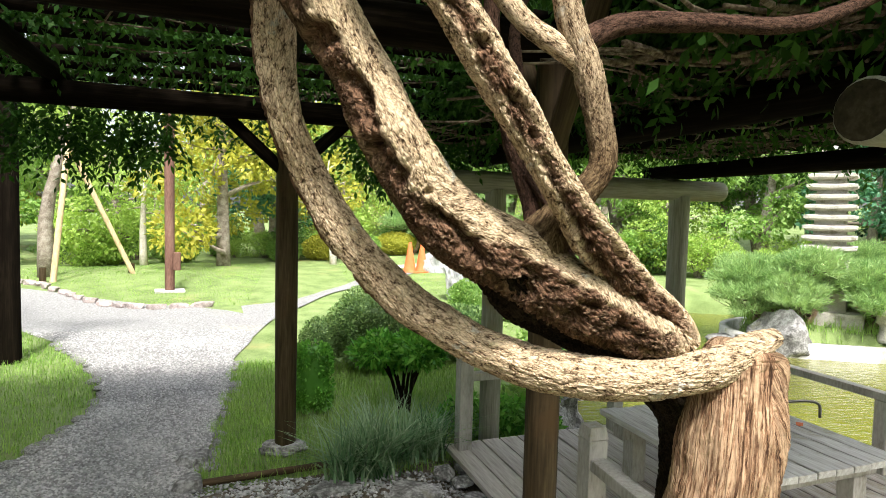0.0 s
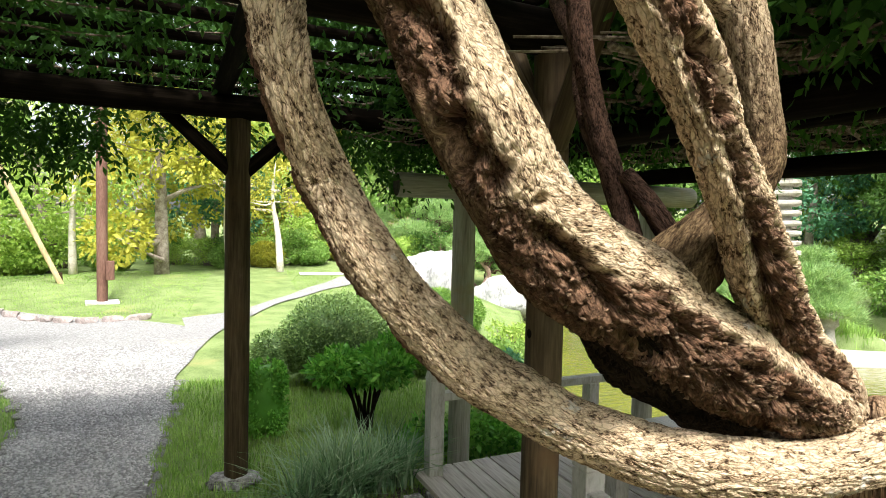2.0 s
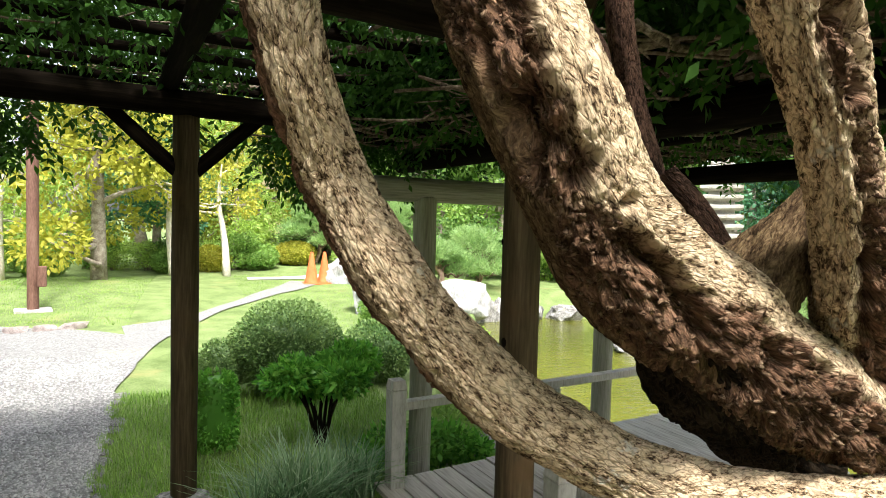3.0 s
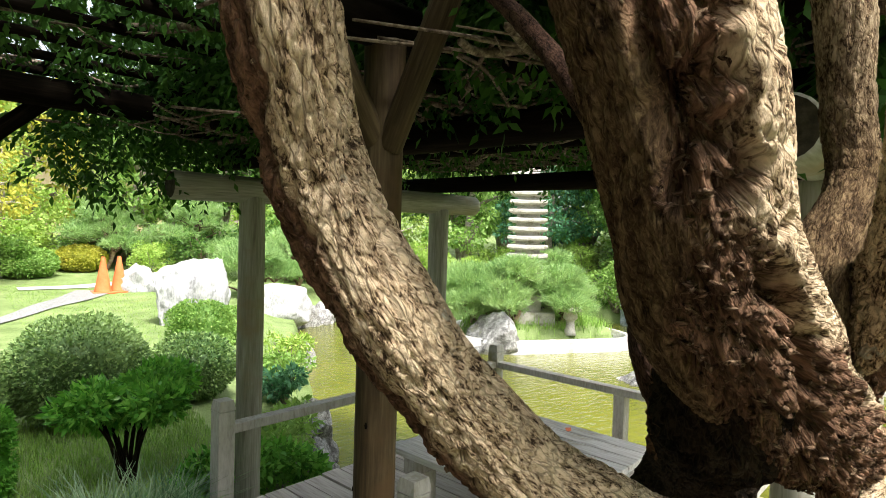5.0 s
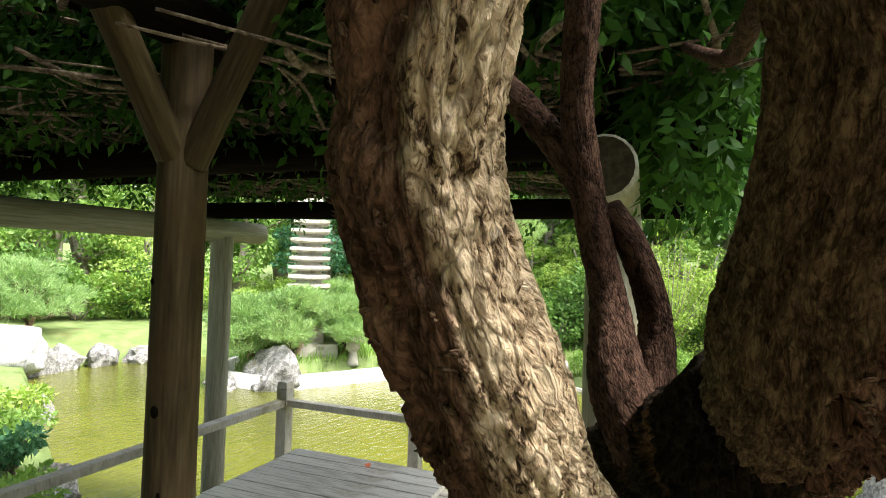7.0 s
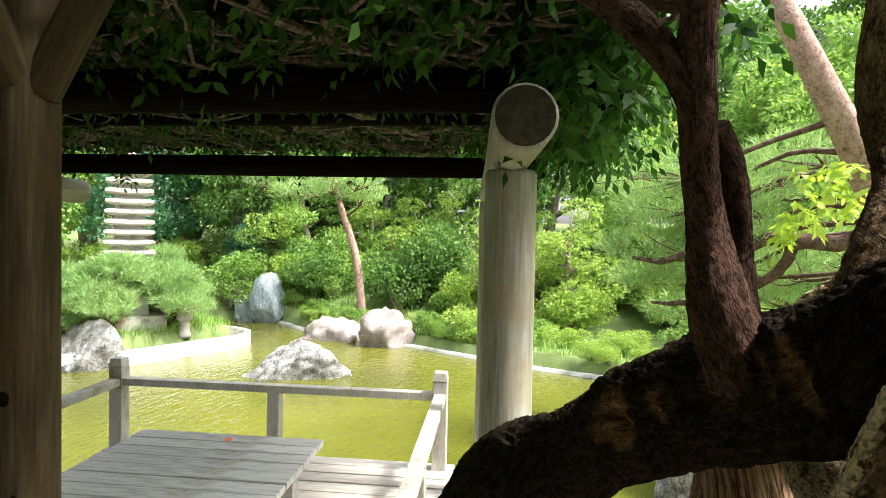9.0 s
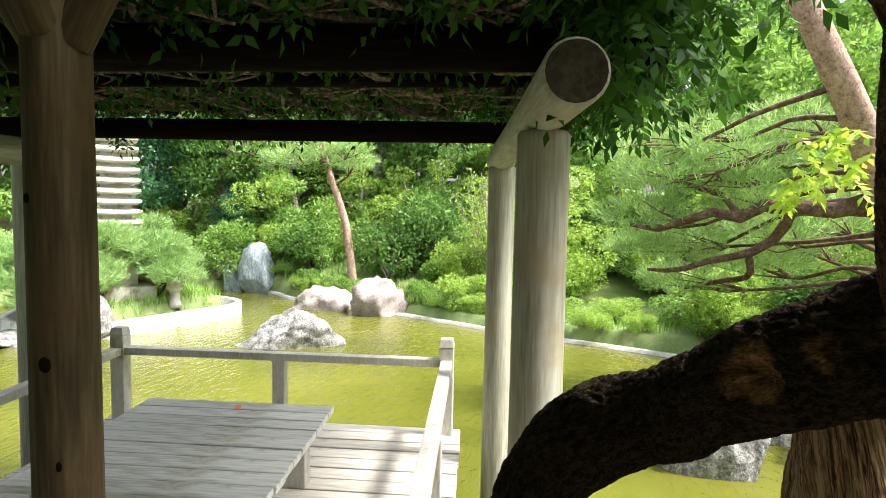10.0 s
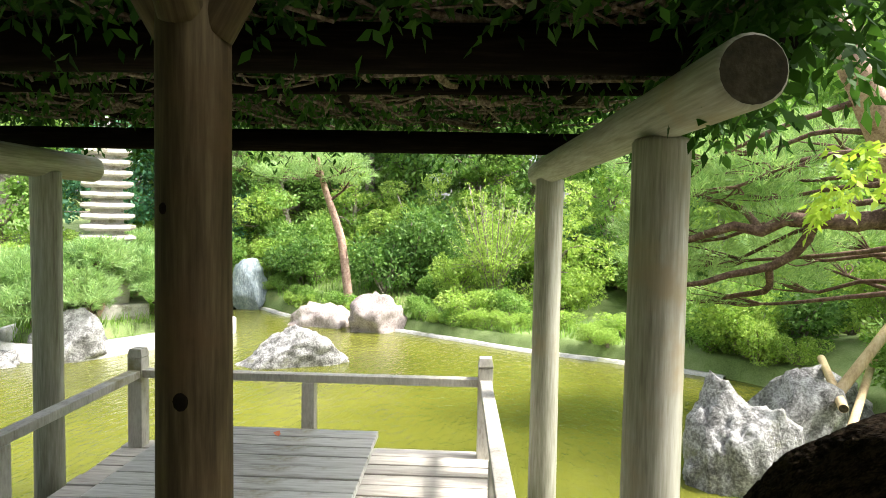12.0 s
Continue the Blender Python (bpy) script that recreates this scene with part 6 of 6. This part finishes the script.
x = xl + (xr - xl) * rs.rand(n)
pebbles("gravel_stones", x, y, rs.uniform(0.006, 0.015, n), PEB, "loose pale grey gravel stones", 0.02)
n = 5000
pebbles("soil_pebbles", rs.uniform(-0.5, 1.15, n), rs.uniform(2.6, 3.72, n), rs.uniform(0.005, 0.018, n), PEB, "pebbles scattered on dark soil", 0.016)

# ---- stone pagoda on the islet ----
PX, PY = 8.98, 8.74
pagoda = thing("stone_pagoda", (PX, PY, -0.1), "tall thirteen-tiered grey stone pagoda on the islet", "pagoda")
part("base", box_bm((1.15, 1.15, 0.3), 0.03, pose(PX, PY, 0.0, 0, 0, 41)), M_PAGODA, pagoda)
part("body", box_bm((0.62, 0.62, 1.0), 0.02, pose(PX, PY, 0.62, 0, 0, 41)), M_PAGODA, pagoda)
z = 1.16
for k in range(10):
    w = 0.80 - 0.012 * k
    bm = bmesh.new()
    # roof slab: thicker in the middle, with upturned corners
    rings = []
    for f, zz in ((0.80, 0.0), (1.0, 0.028), (1.0, 0.075), (0.62, 0.118)):
        ring = []
        for i in range(8):
            a = math.pi / 4 * i
            corner = i % 2 == 1
            rr = w / 2 * f * (math.sqrt(2) if corner else 1.0)
            ring.append(bm.verts.new((math.cos(a) * rr, math.sin(a) * rr, zz + (0.016 if corner and 0.9 < f else 0))))
        rings.append(ring)
    for r0, r1 in zip(rings, rings[1:]):
        for i in range(8):
            bm.faces.new((r0[i], r0[(i + 1) % 8], r1[(i + 1) % 8], r1[i]))
    bm.faces.new(rings[0][::-1])
    bm.faces.new(rings[-1])
    bmesh.ops.transform(bm, matrix=pose(PX, PY, z, 0, 0, 41), verts=bm.verts)
    part("roof_tier", bm, M_PAGODA, pagoda)
    part("storey", box_bm((w * 0.6, w * 0.6, 0.075), 0.006, pose(PX, PY, z + 0.146, 0, 0, 41)), M_PAGODA, pagoda)
    z += 0.176
v, f, u = tube_arrays([(PX, PY, z - 0.02, 0.12), (PX, PY, z + 0.03, 0.13), (PX, PY, z + 0.08, 0.07), (PX, PY, z + 0.16, 0.075), (PX, PY, z + 0.3, 0.03)], 16, 14)
link("finial", quads_mesh("finial", v, f, u), M_PAGODA, pagoda)
lan = thing("stone_lantern", (9.15, 7.75, -0.2), "small rounded stone lantern on the islet", "lantern")
v, f, u = tube_arrays([(9.15, 7.75, -0.25, 0.12), (9.15, 7.75, 0.0, 0.08), (9.15, 7.75, 0.08, 0.14), (9.15, 7.75, 0.2, 0.13), (9.15, 7.75, 0.24, 0.26), (9.15, 7.75, 0.34, 0.1), (9.15, 7.75, 0.42, 0.03)], 26, 12)
link("lantern_stone", quads_mesh("lantern_stone", v, f, u), M_PAGODA, lan)

# ---- things on the lawn ----
mx, my = -2.35, 11.6
mz = on_land(mx, my)
mast = thing("utility_mast", (mx, my, mz), "tall dark brown wooden mast with a small box on the lawn", "pole")
log_part("pole", (mx, my, mz - 0.05), (mx, my, 6.2), 0.085, M_MAST, mast, 180)
part("meter_box", box_bm((0.12, 0.16, 0.32), 0.01, pose(mx + 0.13, my - 0.03, mz + 0.55, 0, 0, 10)), M_MAST, mast)
part("footing", box_bm((0.5, 0.4, 0.04), 0.012, pose(mx, my, mz + 0.01, 0, 0, 14)), M_KERB, mast, "pale concrete pad")
sx, sy = -4.6, 13.2
sz = on_land(sx, sy)
staked = tree("staked_tree", 430, 4.4, 1.0, L_LIGHT, M_TREE_BARK, 900, 0.1, "leaning grey-barked tree held up by wooden props", base=0.55, lean=(0.5, 0.2), clumps=10, trunk=0.04)
staked.matrix_basis = pose(sx - 0.6, sy + 0.6, sz)
props = thing("tree_props", (sx, sy, sz), "pair of pale wooden props tied together", "tree support")
log_part("prop", (sx - 0.05, sy - 0.55, sz - 0.05), (sx + 0.05, sy, 2.85), 0.055, M_STAKE, props, 190)
log_part("prop", (sx + 1.12, sy + 0.5, sz - 0.05), (sx + 0.02, sy + 0.03, 2.9), 0.05, M_STAKE, props, 191)
log_part("peg", (sx - 0.2, sy - 0.6, sz - 0.05), (sx - 0.2, sy - 0.6, sz + 0.28), 0.06, M_LOG, props, 192)
log_part("peg", (sx + 1.02, sy + 0.6, sz - 0.05), (sx + 1.02, sy + 0.6, sz + 0.26), 0.06, M_LOG, props, 193)
for k, (x, y) in enumerate(((2.62, 15.1), (2.95, 15.2))):
    z = on_land(x, y)
    cone = thing("traffic_cone", (x, y, z), "plain orange traffic cone on the lawn", "traffic cone", "orange cones")
    v, f, u = tube_arrays([(x, y, z + 0.03, 0.19), (x, y, z + 0.06, 0.165), (x, y, z + 0.4, 0.10), (x, y, z + 0.74, 0.042), (x, y, z + 0.78, 0.03)], 18, 18)
    link("body", quads_mesh("body", v, f, u), M_CONE, cone)
    part("foot", box_bm((0.42, 0.42, 0.035), 0.01, pose(x, y, z + 0.018, 0, 0, 20 * k)), M_CONE, cone)
bx, by = 3.6, 21.0
bz = on_land(bx, by)
bench = thing("stone_bench", (bx, by, bz), "plain wooden plank bench on the far lawn", "bench")
part("seat", box_bm((2.0, 0.5, 0.1), 0.02, pose(bx, by, bz + 0.45, 0, 0, 8)), M_STAKE, bench)
for s in (-0.7, 0.7):
    part("leg", box_bm((0.2, 0.4, 0.44), 0.02, pose(bx + s, by + s * 0.14, bz + 0.2, 0, 0, 8)), M_STONE, bench)
hx, hy = 8.8, 45.0
house = thing("garden_house", (hx, hy, 0), "tan plaster house with a grey tiled roof beyond the garden", "house")
part("wall", box_bm((9.0, 5.0, 6.4), 0.02, pose(hx, hy, 3.1, 0, 0, 10)), M_WALL, house)
for s in (-3, 0, 3):
    part("window", box_bm((1.5, 0.1, 1.3), 0.02, pose(hx + s * 0.985 + 0.43, hy + s * 0.17 - 2.5, 4.8, 0, 0, 10)), M_STEEL, house)
bm = bmesh.new()
bmesh.ops.create_cone(bm, cap_ends=True, segments=4, radius1=7.4, radius2=2.4, depth=2.4, matrix=pose(hx, hy, 7.4, 0, 0, 55) @ Matrix.Diagonal((1, 1, 1, 1)))
part("roof", bm, M_ROOF, house)
strip("lawn_path", [(1.2, 16.3), (2.6, 16.7), (4.5, 17.2), (7.5, 18.5)], [(1.2, 15.8), (2.6, 16.1), (4.5, 16.6), (7.8, 17.8)], M_PATH, 0.02, "pale garden path crossing the lawn", "path", 20, 3)
# poles that prop the leaning pine
prop2 = thing("pine_props", (6.3, -1.5, -0.4), "tawny bamboo poles propping the old pine", "tree support")
log_part("pole", (5.9, -0.7, -0.5), (6.3, -1.75, 0.75), 0.05, M_STAKE, prop2, 200)
log_part("pole", (5.6, -1.0, 0.05), (7.2, -1.5, 0.15), 0.04, M_STAKE, prop2, 201)
log_part("pole", (5.3, -0.9, -0.12), (6.9, -1.9, 0.35), 0.035, M_STAKE, prop2, 202)
# bent iron hook on the stump
v, f, u = tube_arrays([(0.845, 0.80, 1.39, 0.0022), (0.88, 0.785, 1.395, 0.0022), (0.898, 0.78, 1.39, 0.0022), (0.901, 0.78, 1.37, 0.0022)], 14, 8)
tagged(link("iron_hook", quads_mesh("iron_hook", v, f, u), M_STEEL), "thin bent iron hook stuck in the stump", "hook")
